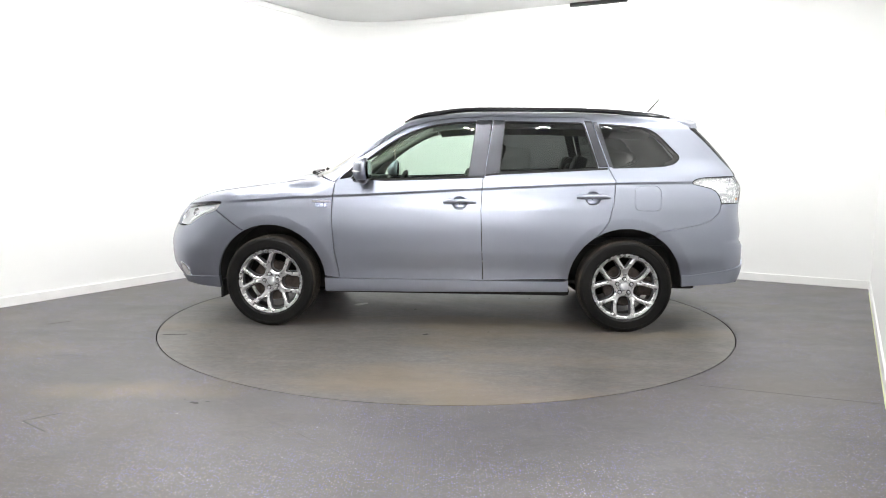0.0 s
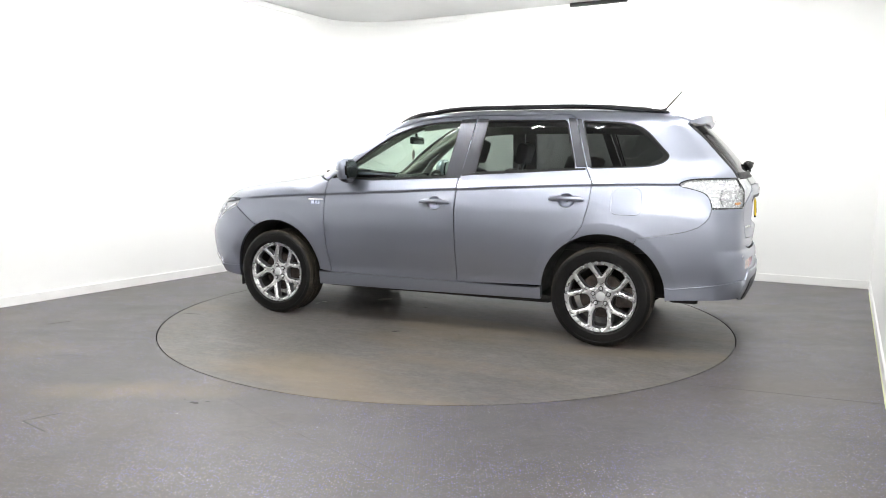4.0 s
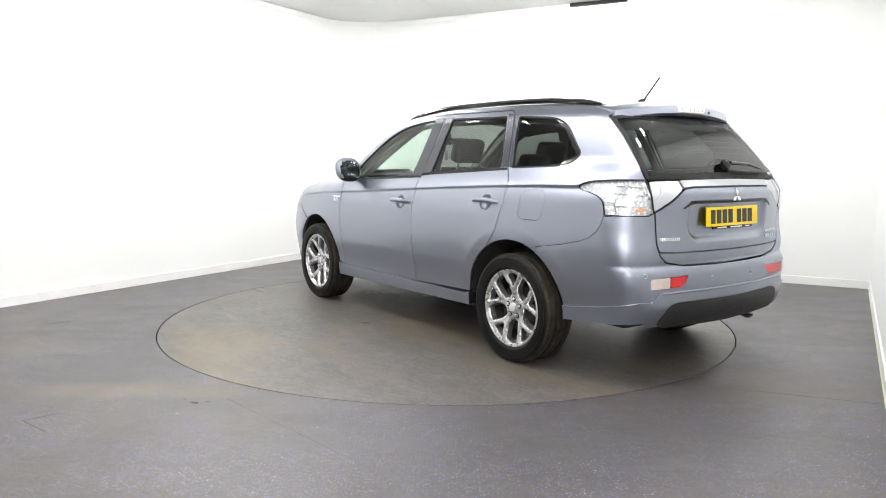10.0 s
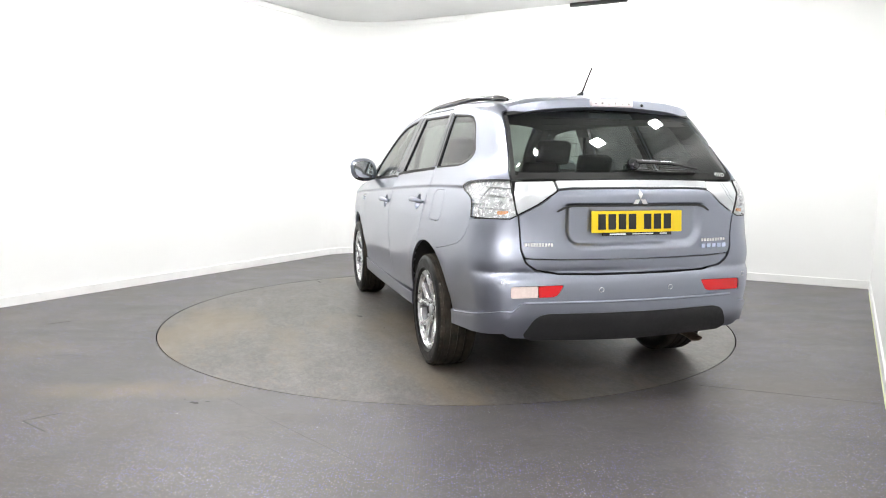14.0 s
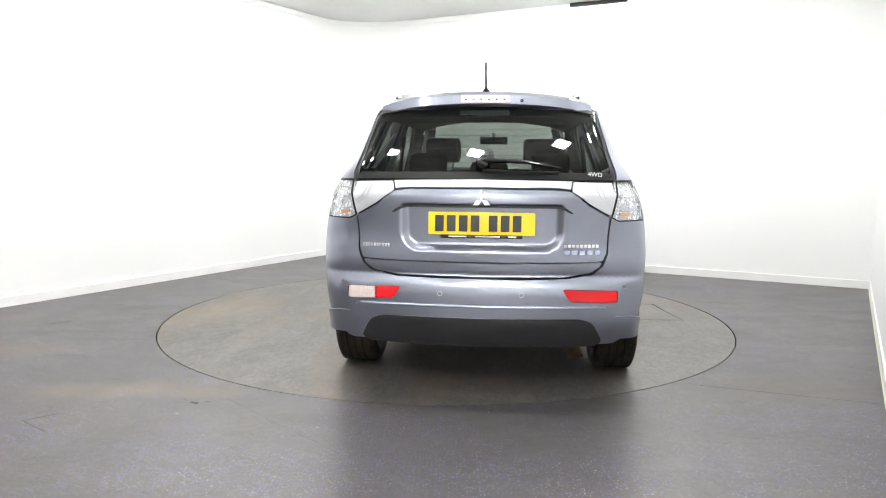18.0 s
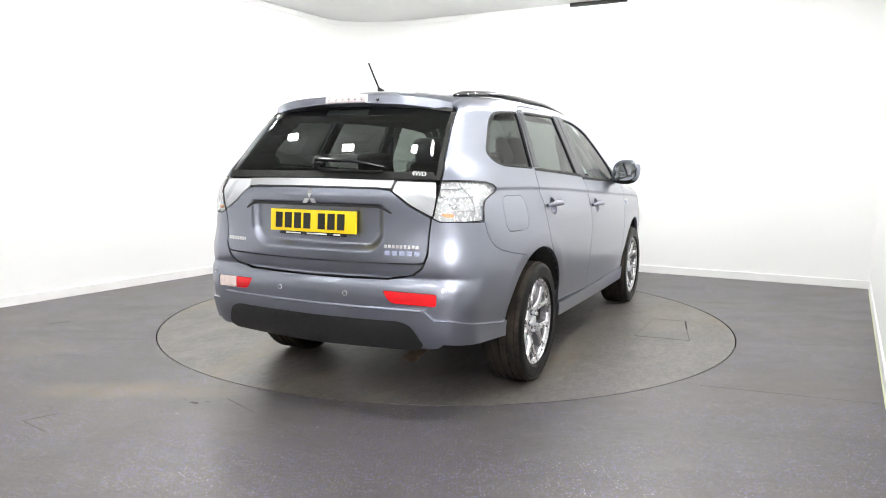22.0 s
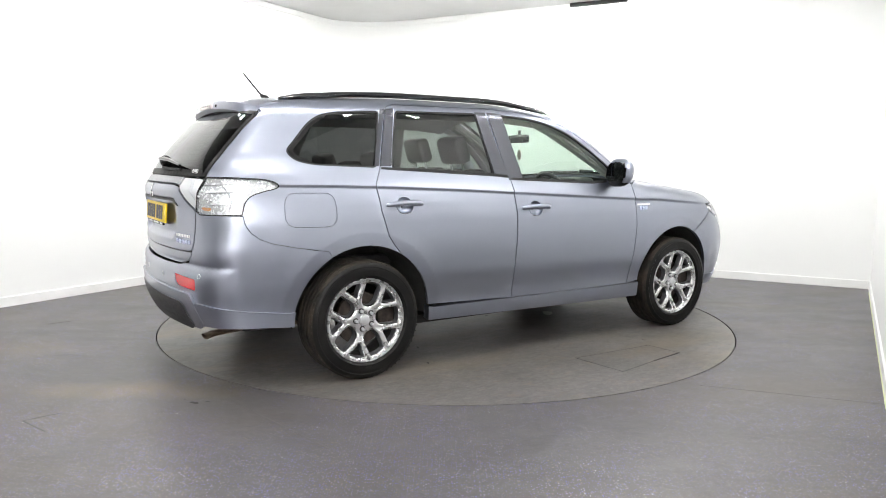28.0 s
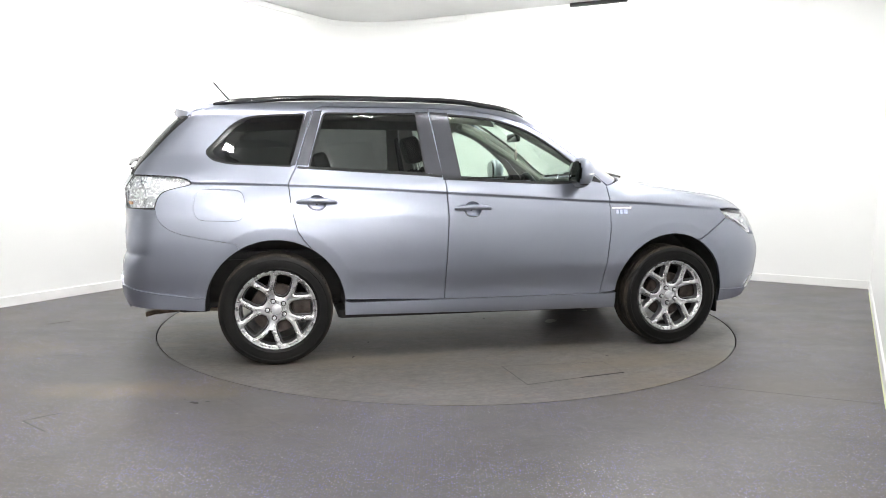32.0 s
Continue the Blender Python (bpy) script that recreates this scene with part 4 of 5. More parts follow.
def bar_row(parent, name, y0, y1, z, h, count, material, off, label):
    """Plain raised bars on the tailgate where lettering stands."""
    ys = np.linspace(y0, y1, count + 1)
    for a, b in zip(ys, ys[1:]):
        g = (b - a) * 0.14
        loop = on_tail((a + g, z - h / 2), (b - g, z - h / 2), (b - g, z + h / 2), (a + g, z + h / 2))
        if a < 0:
            loop = [(2 * TAIL_MID - s, zz) for s, zz in on_tail((-(a + g), z - h / 2), (-(b - g), z - h / 2), (-(b - g), z + h / 2), (-(a + g), z + h / 2))]
        panel(name, [loop], side_chart, material, parent, 1, 0, 0.004, off, 0.03, material, label)


def tail_loop(pts, r=0.01):
    """An outline on the tail given with signed y."""
    out = []
    for y, z in pts:
        s, zz = on_tail((abs(y), z))[0]
        out.append((s, zz) if y >= 0 else (2 * TAIL_MID - s, zz))
    return fillet(out, r)


def build_car():
    car = new("car")
    tagged(car, "grey-blue metallic five-door SUV standing on the turntable", "car")

    # ---- sides
    for sg in (1, -1):
        door_f = on_side(*F_SEAM) + on_side(*FRAME_F) + on_side(*B_SEAM[1:])
        fd = panel("front_door", [door_f, fillet(on_side(*WIN_F), [0.02, 0.05, 0.1, 0.1, 0.1, 0.1, 0.02, 0.02, 0.1]), fillet(handle_loop(-0.22, 0.960), 0.03)], side_chart, M_PAINT, car, sg, step=0.014, creased=True)
        door_handle(fd, -0.22, 0.960, sg)
        door_r = on_side(*B_SEAM[::-1]) + on_side(*R_SEAM) + arch(-WHEEL_X, 58, 5, n=12)
        rd = panel("rear_door", [door_r, fillet(on_side(*WIN_R), [0.02, 0.03, 0.02, 0.02, 0.02]), fillet(handle_loop(-1.20, 1.003), 0.03)], side_chart, M_PAINT, car, sg, step=0.014, creased=True)
        door_handle(rd, -1.20, 1.003, sg)
        wf = fillet(on_side(*WIN_F), [0.02, 0.05, 0.1, 0.1, 0.1, 0.1, 0.02, 0.02, 0.1])
        wr = fillet(on_side(*WIN_R), [0.02, 0.03, 0.02, 0.02, 0.02])
        wq = fillet(on_side(*WIN_Q), [0.02, 0.12, 0.1, 0.06, 0.04, 0.1, 0.02])
        panel("window", [wf], side_chart, M_GLASS, fd, sg, gap=-0.008, thick=0, off=-0.008, step=0.05, label="clear green-tinted side window")
        panel("window", [wr], side_chart, M_PRIVACY, rd, sg, gap=-0.008, thick=0, off=-0.008, step=0.05, label="dark privacy-tinted side window")
        ring("window_seal", wf, 0.016, side_chart, M_RUBBER, fd, sg, -0.002, "black rubber window seal")
        ring("window_seal", wr, 0.016, side_chart, M_RUBBER, rd, sg, -0.002, "black rubber window seal")
        panel("pillar_trim", [on_side((-0.222, 1.574), (-0.338, 1.577), (-0.284, 1.138), (-0.168, 1.153))], side_chart, M_DARKPAINT, fd, sg, gap=0.001, thick=0.004, off=0.0025, label="dark grey pillar film")
        panel("pillar_trim", [on_side((-0.350, 1.577), (-0.434, 1.575), (-0.392, 1.182), (-0.286, 1.170))], side_chart, M_DARKPAINT, rd, sg, gap=0.001, thick=0.004, off=0.0025, label="dark grey pillar film")
        panel("pillar_trim", [on_side((-1.03, 1.572), (-1.086, 1.568), (-1.198, 1.226), (-1.128, 1.224))], side_chart, M_DARKPAINT, rd, sg, gap=0.001, thick=0.004, off=0.0025, label="dark grey pillar film")
        panel("pillar_trim", [on_side((-1.095, 1.566), (-1.126, 1.56), (-1.236, 1.224), (-1.206, 1.226))], side_chart, M_DARKPAINT, car, sg, gap=0, thick=0.004, off=0.0025, label="dark grey pillar film")
        panel("mirror_base", [fillet(on_side((0.80, 1.118), (0.715, 1.135), (0.66, 1.232), (0.70, 1.222), (0.805, 1.13)), 0.008)], side_chart, M_GLOSSBLACK, fd, sg, thick=0.006, off=0.004, label="black triangle behind the mirror")
        mirror(fd, sg)
        # side frame: pillars, cant rail and quarter
        top_line = edge_line((-1.84, 0.47), (-1.5, 0.49), (-0.9, 0.50), (-0.3, 0.50), (0.1, 0.50), (0.3, 0.545), (0.5, 0.58), (0.7, 0.615), (0.9, 0.67), (0.96, 0.70))
        q = on_side((0.845, 1.108)) + on_side(*FRAME_F) + on_side(*R_SEAM) + arch(-WHEEL_X, 58, 120) + on_side(*B_SEAM_TAIL)
        q += lamp_edge() + glass_edge(0.006) + edge_line((-1.85, 0.535))
        q += top_line
        if sg > 0:
            fuel = fillet(on_side((-1.39, 1.088), (-1.575, 1.092), (-1.585, 0.912), (-1.385, 0.912)), 0.05)
        else:
            fuel = fillet(on_side((-1.51, 1.076), (-1.79, 1.079), (-1.80, 0.898), (-1.51, 0.893)), 0.065)
        panel("body_side", [q, wq, fuel], side_chart, M_PAINT, car, sg, gap=0.0022, step=0.013, creased=True, label="painted pillar, roof rail and rear quarter")
        panel("fuel_flap", [fuel], side_chart, M_PAINT, car, sg, gap=0.0005, thick=0.01, step=0.03)
        panel("window", [wq], side_chart, M_DARKGLASS, car, sg, gap=-0.008, thick=0, off=-0.008, step=0.05, label="dark privacy-tinted quarter window")
        ring("window_seal", wq, 0.018, side_chart, M_RUBBER, car, sg, -0.002, "black rubber window seal")
        fr = fillet(on_side((-1.46, 1.536), (-1.585, 1.484), (-1.748, 1.305), (-1.70, 1.254), (-1.61, 1.234), (-1.62, 1.262), (-1.68, 1.285), (-1.70, 1.312), (-1.565, 1.455), (-1.47, 1.51)), 0.015)
        panel("window_border", [fr], side_chart, M_GLOSSBLACK, car, sg, gap=0, thick=0.004, off=-0.004, label="gloss black border of the quarter window")
        # front wing
        wing_top = edge_line((0.96, 0.735), (1.2, 0.735), (1.5, 0.725), (1.72, 0.712), (1.83, 0.69), (1.95, 0.64), (2.02, 0.58), (2.07, 0.485))
        w = on_side(*F_SEAM) + wing_top + on_body((2.05, 0.60, 0.912), (1.89, 0.731, 0.936), (1.80, 0.775, 0.944), (1.705, 0.808, 0.944), (1.752, 0.818, 0.884), (1.558, 0.854, 0.740)) + arch(WHEEL_X, 63, 175)
        panel("front_wing", [w], side_chart, M_PAINT, car, sg, step=0.014, creased=True)
        sill = on_side((0.915, 0.382), (0.88, 0.376), (0.3, 0.376), (-0.3, 0.376), (-0.88, 0.376), (-0.915, 0.388), (-0.915, 0.30), (-0.3, 0.293), (0.3, 0.285), (0.912, 0.28))
        panel("sill", [sill], side_chart, M_PAINT, car, sg, gap=0.0, off=0.010, thick=0.06, step=0.03, label="painted sill under the doors")
        edge = lift(side_chart, on_side(*[(x, 0.372) for x in np.linspace(0.90, -0.90, 40)]))
        bm = bmesh.new()
        tube(bm, [(p[0], sg * (p[1] + 0.004), p[2]) for p in edge], 0.005, 12)
        part("sill_edge", bm, M_PAINT, car, "rounded upper edge of the sill")
        panel("window_strip", [fillet(on_side((0.72, 1.126), (0.45, 1.112), (-0.17, 1.138), (-0.265, 1.142), (-0.265, 1.155), (-0.17, 1.151), (0.45, 1.125), (0.71, 1.139)), 0.003)], side_chart, M_RUBBER, fd, sg, gap=0, thick=0.006, off=0.004, label="black strip under the window")
        panel("window_strip", [fillet(on_side((-0.29, 1.155), (-0.39, 1.165), (-1.10, 1.203), (-1.195, 1.208), (-1.195, 1.22), (-1.10, 1.216), (-0.39, 1.180), (-0.285, 1.17)), 0.003)], side_chart, M_RUBBER, rd, sg, gap=0, thick=0.006, off=0.004, label="black strip under the window")
        # wheel housings
        for cx in (WHEEL_X, -WHEEL_X):
            bm = bmesh.new()
            n = 24
            lo, hi = [], []
            for a in np.linspace(radians(-3), radians(183), n):
                px, pz = cx + 0.425 * math.cos(a), WHEEL_Z + 0.012 + 0.425 * math.sin(a)
                yo = float(half_width(px, pz)) - 0.012
                lo.append(bm.verts.new((px, sg * 0.52, pz)))
                hi.append(bm.verts.new((px, sg * yo, pz)))
            for i in range(n - 1):
                bm.faces.new((lo[i], lo[i + 1], hi[i + 1], hi[i]))
            c = bm.verts.new((cx, sg * 0.52, WHEEL_Z))
            for i in range(n - 1):
                bm.faces.new((lo[i + 1], lo[i], c))
            part("wheel_housing", bm, M_UNDER, car, "dark wheel housing")
        # lamps
        tl = lamp_edge() + on_body((-2.11, 0.69, 1.163), (-2.147, 0.645, 1.163), (-2.19, 0.642, 1.08), (-2.212, 0.638, 0.985), (-2.19, 0.66, 0.968), (-2.12, 0.75, 0.968))
        lamp = panel("tail_lamp", [tl], side_chart, M_REFLECTOR, car, sg, gap=-0.003, thick=0.02, off=-0.016, step=0.03, label="clear-lensed tail lamp with a bright reflector")
        panel("lens", [tl], side_chart, M_LENS, lamp, sg, gap=0.002, thick=0, off=0.005, step=0.03, label="clear plastic lens")
        ring("lamp_seal", tl, 0.006, side_chart, M_RUBBER, lamp, sg, 0.0005, "thin dark joint round the lamp", 0.006)
        for zz, ya, yb in ((1.120, 0.655, 0.79), (1.078, 0.655, 0.80), (1.012, 0.655, 0.80)):
            rib = [(c, z) for c, z in on_body((-2.175, ya, zz), (-2.12, 0.72, zz + 0.004), (-2.05, yb - 0.02, zz + 0.008), (-2.05, yb - 0.02, zz + 0.013), (-2.12, 0.72, zz + 0.009), (-2.175, ya, zz + 0.005))]
            panel("reflector_rib", [rib], side_chart, M_CHROME, lamp, sg, gap=0, thick=0.008, off=-0.006, step=0.03)
        bm = bmesh.new()
        base = lift(side_chart, on_body((-2.06, 0.765, 0.985), (-2.045, 0.765, 1.03), (-2.06, 0.755, 1.08), (-2.09, 0.735, 1.12), (-2.10, 0.72, 1.148)))
        tube(bm, [(a, sg * b, c) for a, b, c in base - 0.004 * skin_normal(base)], 0.004, 8)
        part("reflector_edge", bm, M_CHROME, lamp, "bright bowed edge inside the lamp")
        am = fillet(on_tail((0.680, 1.008), (0.680, 0.998), (0.70, 0.990), (0.74, 0.988), (0.745, 1.006)), 0.006)
        panel("indicator", [am], side_chart, M_AMBER, lamp, sg, gap=0, thick=0.01, off=-0.008, step=0.03, label="amber indicator")
        bm = bmesh.new()
        for k in range(7):
            yy, zz = 0.668 + 0.014 * k, 1.065 + 0.03 * math.sin(k * 0.9)
            pt = lift(side_chart, on_tail((yy, zz)))[0]
            bmesh.ops.create_icosphere(bm, subdivisions=2, radius=0.009, matrix=Matrix.Translation((pt[0] + 0.004, sg * pt[1], pt[2])))
        part("led_cluster", bm, M_REFLECTOR, lamp, "cluster of small reflectors")
        div = fillet(on_side((-1.99, 1.05), (-2.05, 1.05), (-2.10, 1.045), (-2.10, 1.04), (-2.05, 1.043), (-1.985, 1.043)), 0.002)
        panel("reflector_rib", [div], side_chart, M_SILVERBACK, lamp, sg, gap=0, thick=0.01, off=-0.006, step=0.03)
        hl = on_body((1.715, 0.808, 0.938), (1.755, 0.818, 0.888), (1.80, 0.808, 0.868), (1.884, 0.786, 0.836), (1.95, 0.762, 0.79), (1.995, 0.742, 0.766), (2.06, 0.69, 0.757), (2.15, 0.58, 0.762), (2.15, 0.52, 0.86), (2.05, 0.60, 0.906), (1.89, 0.731, 0.930), (1.80, 0.775, 0.938))
        hl = fillet(hl, 0.012)
        lamp = panel("headlamp", [hl], side_chart, M_SILVERBACK, car, sg, gap=0.006, thick=0.02, off=-0.02, step=0.03, label="clear-lensed headlamp")
        panel("lens", [hl], side_chart, M_LENS, lamp, sg, gap=0.002, thick=0, off=0.004, step=0.03, label="clear plastic lens")
        bz = fillet(on_body((1.735, 0.80, 0.930), (1.80, 0.775, 0.931), (1.89, 0.731, 0.923), (2.05, 0.60, 0.899), (2.055, 0.60, 0.890), (1.89, 0.735, 0.913), (1.79, 0.78, 0.921)), 0.003)
        panel("bezel", [bz], side_chart, M_GLOSSBLACK, lamp, sg, gap=0, thick=0.01, off=-0.008, step=0.03, label="black upper edge inside the headlamp")
        bz = fillet(on_body((1.765, 0.812, 0.895), (1.84, 0.795, 0.866), (1.93, 0.765, 0.822), (1.99, 0.74, 0.786), (2.0, 0.735, 0.796), (1.94, 0.762, 0.836), (1.85, 0.79, 0.882), (1.77, 0.808, 0.906)), 0.003)
        panel("bezel", [bz], side_chart, M_CHROME, lamp, sg, gap=0, thick=0.01, off=-0.008, step=0.03, label="chrome edge inside the headlamp")
        for px, py, pz, pr in ((1.93, 0.73, 0.862, 0.032), (2.05, 0.64, 0.835, 0.04)):
            c = lift(side_chart, on_body((px, py, pz)))[0]
            n = skin_normal(c[None])[0]
            bm = bmesh.new()
            revolve(bm, [(pr, 0.0), (pr * 0.92, -0.006), (pr * 0.6, -0.020), (0.002, -0.026)], 24, "z")
            bowl = part("reflector_bowl", bm, M_CHROME, lamp, "round chrome reflector bowl")
            n = Vector((n[0], sg * n[1], n[2]))
            bowl.matrix_basis = Matrix.Translation((c[0] - 0.004 * n[0], sg * c[1] - 0.004 * n[1], c[2])) @ n.to_track_quat("Z", "Y").to_matrix().to_4x4()
        fog = fillet(on_body((2.09, 0.665, 0.462), (2.03, 0.705, 0.44), (2.005, 0.72, 0.375), (2.03, 0.70, 0.325), (2.08, 0.66, 0.36)), 0.02)
        fl = panel("fog_lamp", [fog], side_chart, M_SILVERBACK, car, sg, gap=0, thick=0.01, off=0.003, step=0.03, label="fog lamp in a chrome surround")
        ring("bezel", fog, 0.014, side_chart, M_CHROME, fl, sg, 0.007, "chrome surround")
        lip = on_body((2.14, 0.60, 0.352), (2.03, 0.74, 0.358), (1.90, 0.80, 0.364), (1.756, 0.845, 0.372), (1.752, 0.845, 0.285), (1.90, 0.80, 0.290), (2.03, 0.73, 0.296), (2.12, 0.60, 0.296))
        panel("bumper_lip", [lip], side_chart, M_PAINT, car, sg, gap=0, off=0.009, thick=0.03, step=0.03, label="painted lower lip of the front bumper")
        # badge on the front wing, plain bars
        for k, (x0, x1, z0, z1) in enumerate([(1.044, 0.902, 0.952, 0.963), (1.015, 0.985, 0.918, 0.946), (0.978, 0.958, 0.918, 0.946), (0.952, 0.932, 0.918, 0.946)]):
            panel("badge", [on_side((x0 - 0.04, z0), (x1 - 0.04, z0), (x1 - 0.04, z1), (x0 - 0.04, z1))], side_chart, M_CHROME if k == 0 else M_BLUEMETAL, car, sg, gap=0, thick=0.004, off=0.003, label="small plain silver badge")
        # lower side skirt of the tail
        sk = arch(-WHEEL_X, 170, 181, n=4) + on_side((-2.04, 0.368)) + on_tail((0.698, 0.385), (0.655, 0.502), (0.74, 0.501)) + on_side((-2.0, 0.457), (-1.8, 0.429))
        panel("bumper_skirt", [sk], side_chart, M_PAINT, car, sg, gap=0.0, off=0.012, step=0.02, label="painted lower corner of the bumper")
        # roof rail
        bm = bmesh.new()
        xs = np.linspace(0.34, -1.70, 26)
        base = lift(top_chart, [(x, 0.505 if x < 0.0 else 0.505 + 0.11 * x) for x in xs])
        path = []
        for i, p in enumerate(base):
            t = i / 25
            h = 0.002 + 0.019 * min(1, math.sin(math.pi * t) * 1.8)
            path.append((p[0], sg * p[1], p[2] + h))
        tube(bm, path, [0.008 + 0.012 * min(1, math.sin(math.pi * i / 25) * 3) for i in range(26)], 10, 0.9)
        rail = part("roof_rail", bm, M_GLOSSBLACK, car, "black roof rail")
        for ids in ((0, 1, 2, 3, 4), (25, 24, 23, 22, 21)):
            bm = bmesh.new()
            tube(bm, [(base[i][0], sg * base[i][1], base[i][2] + 0.004 + 0.004 * k) for k, i in enumerate(ids)], [0.008, 0.018, 0.022, 0.02, 0.01], 10, 0.9)
            part("rail_foot", bm, M_GLOSSBLACK, rail)
        bm = bmesh.new()
        tube(bm, [(0.93, sg * 0.64, 1.10), (0.72, sg * 0.60, 1.24), (0.50, sg * 0.565, 1.37), (0.30, sg * 0.53, 1.48), (0.16, sg * 0.50, 1.54)], [0.035, 0.042, 0.042, 0.04, 0.035], 10, 0.7)
        part("pillar_lining", bm, M_LINING, car, "pale lining of the windscreen pillar")
    # ---- tail
    bump = on_side(*B_SEAM_TAIL) + on_tail((0.77, 0.966), (0.70, 0.970), (0.633, 0.982), (0.620, 0.81), (0.595, 0.745), (0.545, 0.703), (0.42, 0.684), (0.2, 0.680), (0.0, 0.680))
    low = on_tail((0.0, 0.542), (0.3, 0.542), (0.62, 0.544), (0.662, 0.497), (0.74, 0.497)) + on_side((-2.0, 0.453), (-1.8, 0.425))
    refl = fillet(on_tail((0.672, 0.628), (0.40, 0.634), (0.435, 0.572), (0.672, 0.567)), [0.012, 0.012, 0.03, 0.012])
    left = bump + [(2 * TAIL_MID - s, z) for s, z in bump[::-1][1:]]
    arch_l = low + arch(-WHEEL_X, 170, 120, n=10)
    arch_r = [(2 * TAIL_MID - s, z) for s, z in arch_l[::-1]]
    whole = left + arch_r[:-1] + arch_l
    refl_r = [(2 * TAIL_MID - s, z) for s, z in refl]
    rb = panel("rear_bumper", [whole, refl, refl_r], side_chart, M_PAINT, car, gap=0.001, step=0.015, label="painted rear bumper")
    for sg in (1, -1):
        if sg > 0:
            cl = fillet(on_tail((0.672, 0.628), (0.532, 0.631), (0.532, 0.570), (0.672, 0.567)), 0.008)
            rd_ = fillet(on_tail((0.530, 0.631), (0.40, 0.634), (0.435, 0.572), (0.530, 0.570)), [0.002, 0.012, 0.03, 0.002])
            r = panel("reflector", [rd_], side_chart, M_RED, rb, 1, gap=0.001, thick=0.015, off=-0.004, label="red rear reflector")
            panel("reversing_lamp", [cl], side_chart, M_PINK, r, 1, gap=0.001, thick=0.015, off=-0.004, label="clear reversing lamp")
        else:
            r = panel("reflector", [refl], side_chart, M_RED, rb, -1, gap=0.001, thick=0.015, off=-0.004, label="red rear fog lamp and reflector")
        for y, z in ((0.20, 0.606), (0.71, 0.648)):
            p = lift(side_chart, on_tail((y, z)))[0]
            n = skin_normal(p[None])[0]
            bm = bmesh.new()
            mm = Matrix.Translation((p[0], sg * p[1], p[2])) @ Vector((n[0], sg * n[1], n[2])).to_track_quat("Z", "Y").to_matrix().to_4x4()
            bmesh.ops.create_cone(bm, cap_ends=True, segments=20, radius1=0.011, radius2=0.0095, depth=0.008, matrix=mm)
            part("parking_sensor", bm, M_PAINT, rb, "small round parking sensor")
            bm = bmesh.new()
            ringp = [mm @ Vector((0.012 * math.cos(a), 0.012 * math.sin(a), 0.0015)) for a in np.linspace(0, 2 * math.pi, 20)]
            tube(bm, ringp, 0.0014, 6)
            part("sensor_ring", bm, M_SATIN, rb)
    val = tail_loop([(0.0, 0.548), (0.61, 0.551), (0.665, 0.50), (0.705, 0.39), (0.66, 0.362), (0.0, 0.352), (-0.66, 0.362), (-0.705, 0.39), (-0.665, 0.50), (-0.61, 0.551)], 0.02)
    va = panel("rear_valance", [val], side_chart, M_PAINT, car, gap=0.0, off=0.013, step=0.03, label="painted lower rear valance")
    rim = lift(side_chart, tail_loop([(y, 0.545) for y in np.linspace(0.60, -0.60, 40)], 0))
    bm = bmesh.new()
    tube(bm, [tuple(p + 0.008 * n) for p, n in zip(rim, skin_normal(rim))], 0.0075, 12)
    part("valance_edge", bm, M_PAINT, va, "rounded upper edge of the valance")
    ins = tail_loop([(0.0, 0.488), (0.49, 0.491), (0.545, 0.473), (0.60, 0.375), (0.56, 0.352), (0.0, 0.342), (-0.56, 0.352), (-0.60, 0.375), (-0.545, 0.473), (-0.49, 0.491)], 0.035)
    panel("valance_insert", [ins], side_chart, M_PLASTIC, va, gap=0, off=0.018, thick=0.02, label="black textured plastic insert")
    hatch = tail_loop([(0.0, 0.760), (0.42, 0.762), (0.56, 0.766), (0.598, 0.770), (0.617, 0.82), (0.630, 0.985), (0.52, 1.045), (0.43, 1.113), (0.36, 1.12), (0.0, 1.122), (-0.36, 1.12), (-0.43, 1.113), (-0.52, 1.045), (-0.630, 0.985), (-0.617, 0.82), (-0.598, 0.770), (-0.56, 0.766), (-0.42, 0.762)], 0.008)
    ht = panel("tailgate", [hatch], side_chart, M_PAINT, car, step=0.011, dent=hatch_dent, label="painted tailgate with a recessed plate panel")
    foot = tail_loop([(0.0, 0.689), (0.42, 0.692), (0.535, 0.710), (0.58, 0.742), (0.596, 0.766), (0.56, 0.762), (0.42, 0.758), (0.0, 0.756), (-0.42, 0.758), (-0.56, 0.762), (-0.596, 0.766), (-0.58, 0.742), (-0.535, 0.710), (-0.42, 0.692)], 0.01)
    panel("tailgate_foot", [foot], side_chart, M_PAINT, ht, gap=0.0005, off=-0.003, step=0.012, label="inset lower edge of the tailgate")
    slot = tail_loop([(0.0, 1.043), (0.37, 1.041), (0.41, 1.03), (0.447, 1.006), (0.437, 1.002), (0.40, 1.021), (0.365, 1.030), (0.0, 1.032), (-0.365, 1.030), (-0.40, 1.021), (-0.437, 1.002), (-0.447, 1.006), (-0.41, 1.03), (-0.37, 1.041)], 0.008)
    panel("handle_slot", [slot], side_chart, M_PLASTIC, ht, gap=0, off=0.003, thick=0.03, label="dark slot over the plate")
    strip_c = tail_loop([(0.0, 1.127), (0.36, 1.125), (0.43, 1.119), (0.44, 1.16), (0.0, 1.166), (-0.44, 1.16), (-0.43, 1.119), (-0.36, 1.125)], 0.004)
    panel("garnish_strip", [strip_c], side_chart, M_GARNISH, ht, gap=0.001, off=0.004, thick=0.02, label="satin chrome strip across the tailgate")
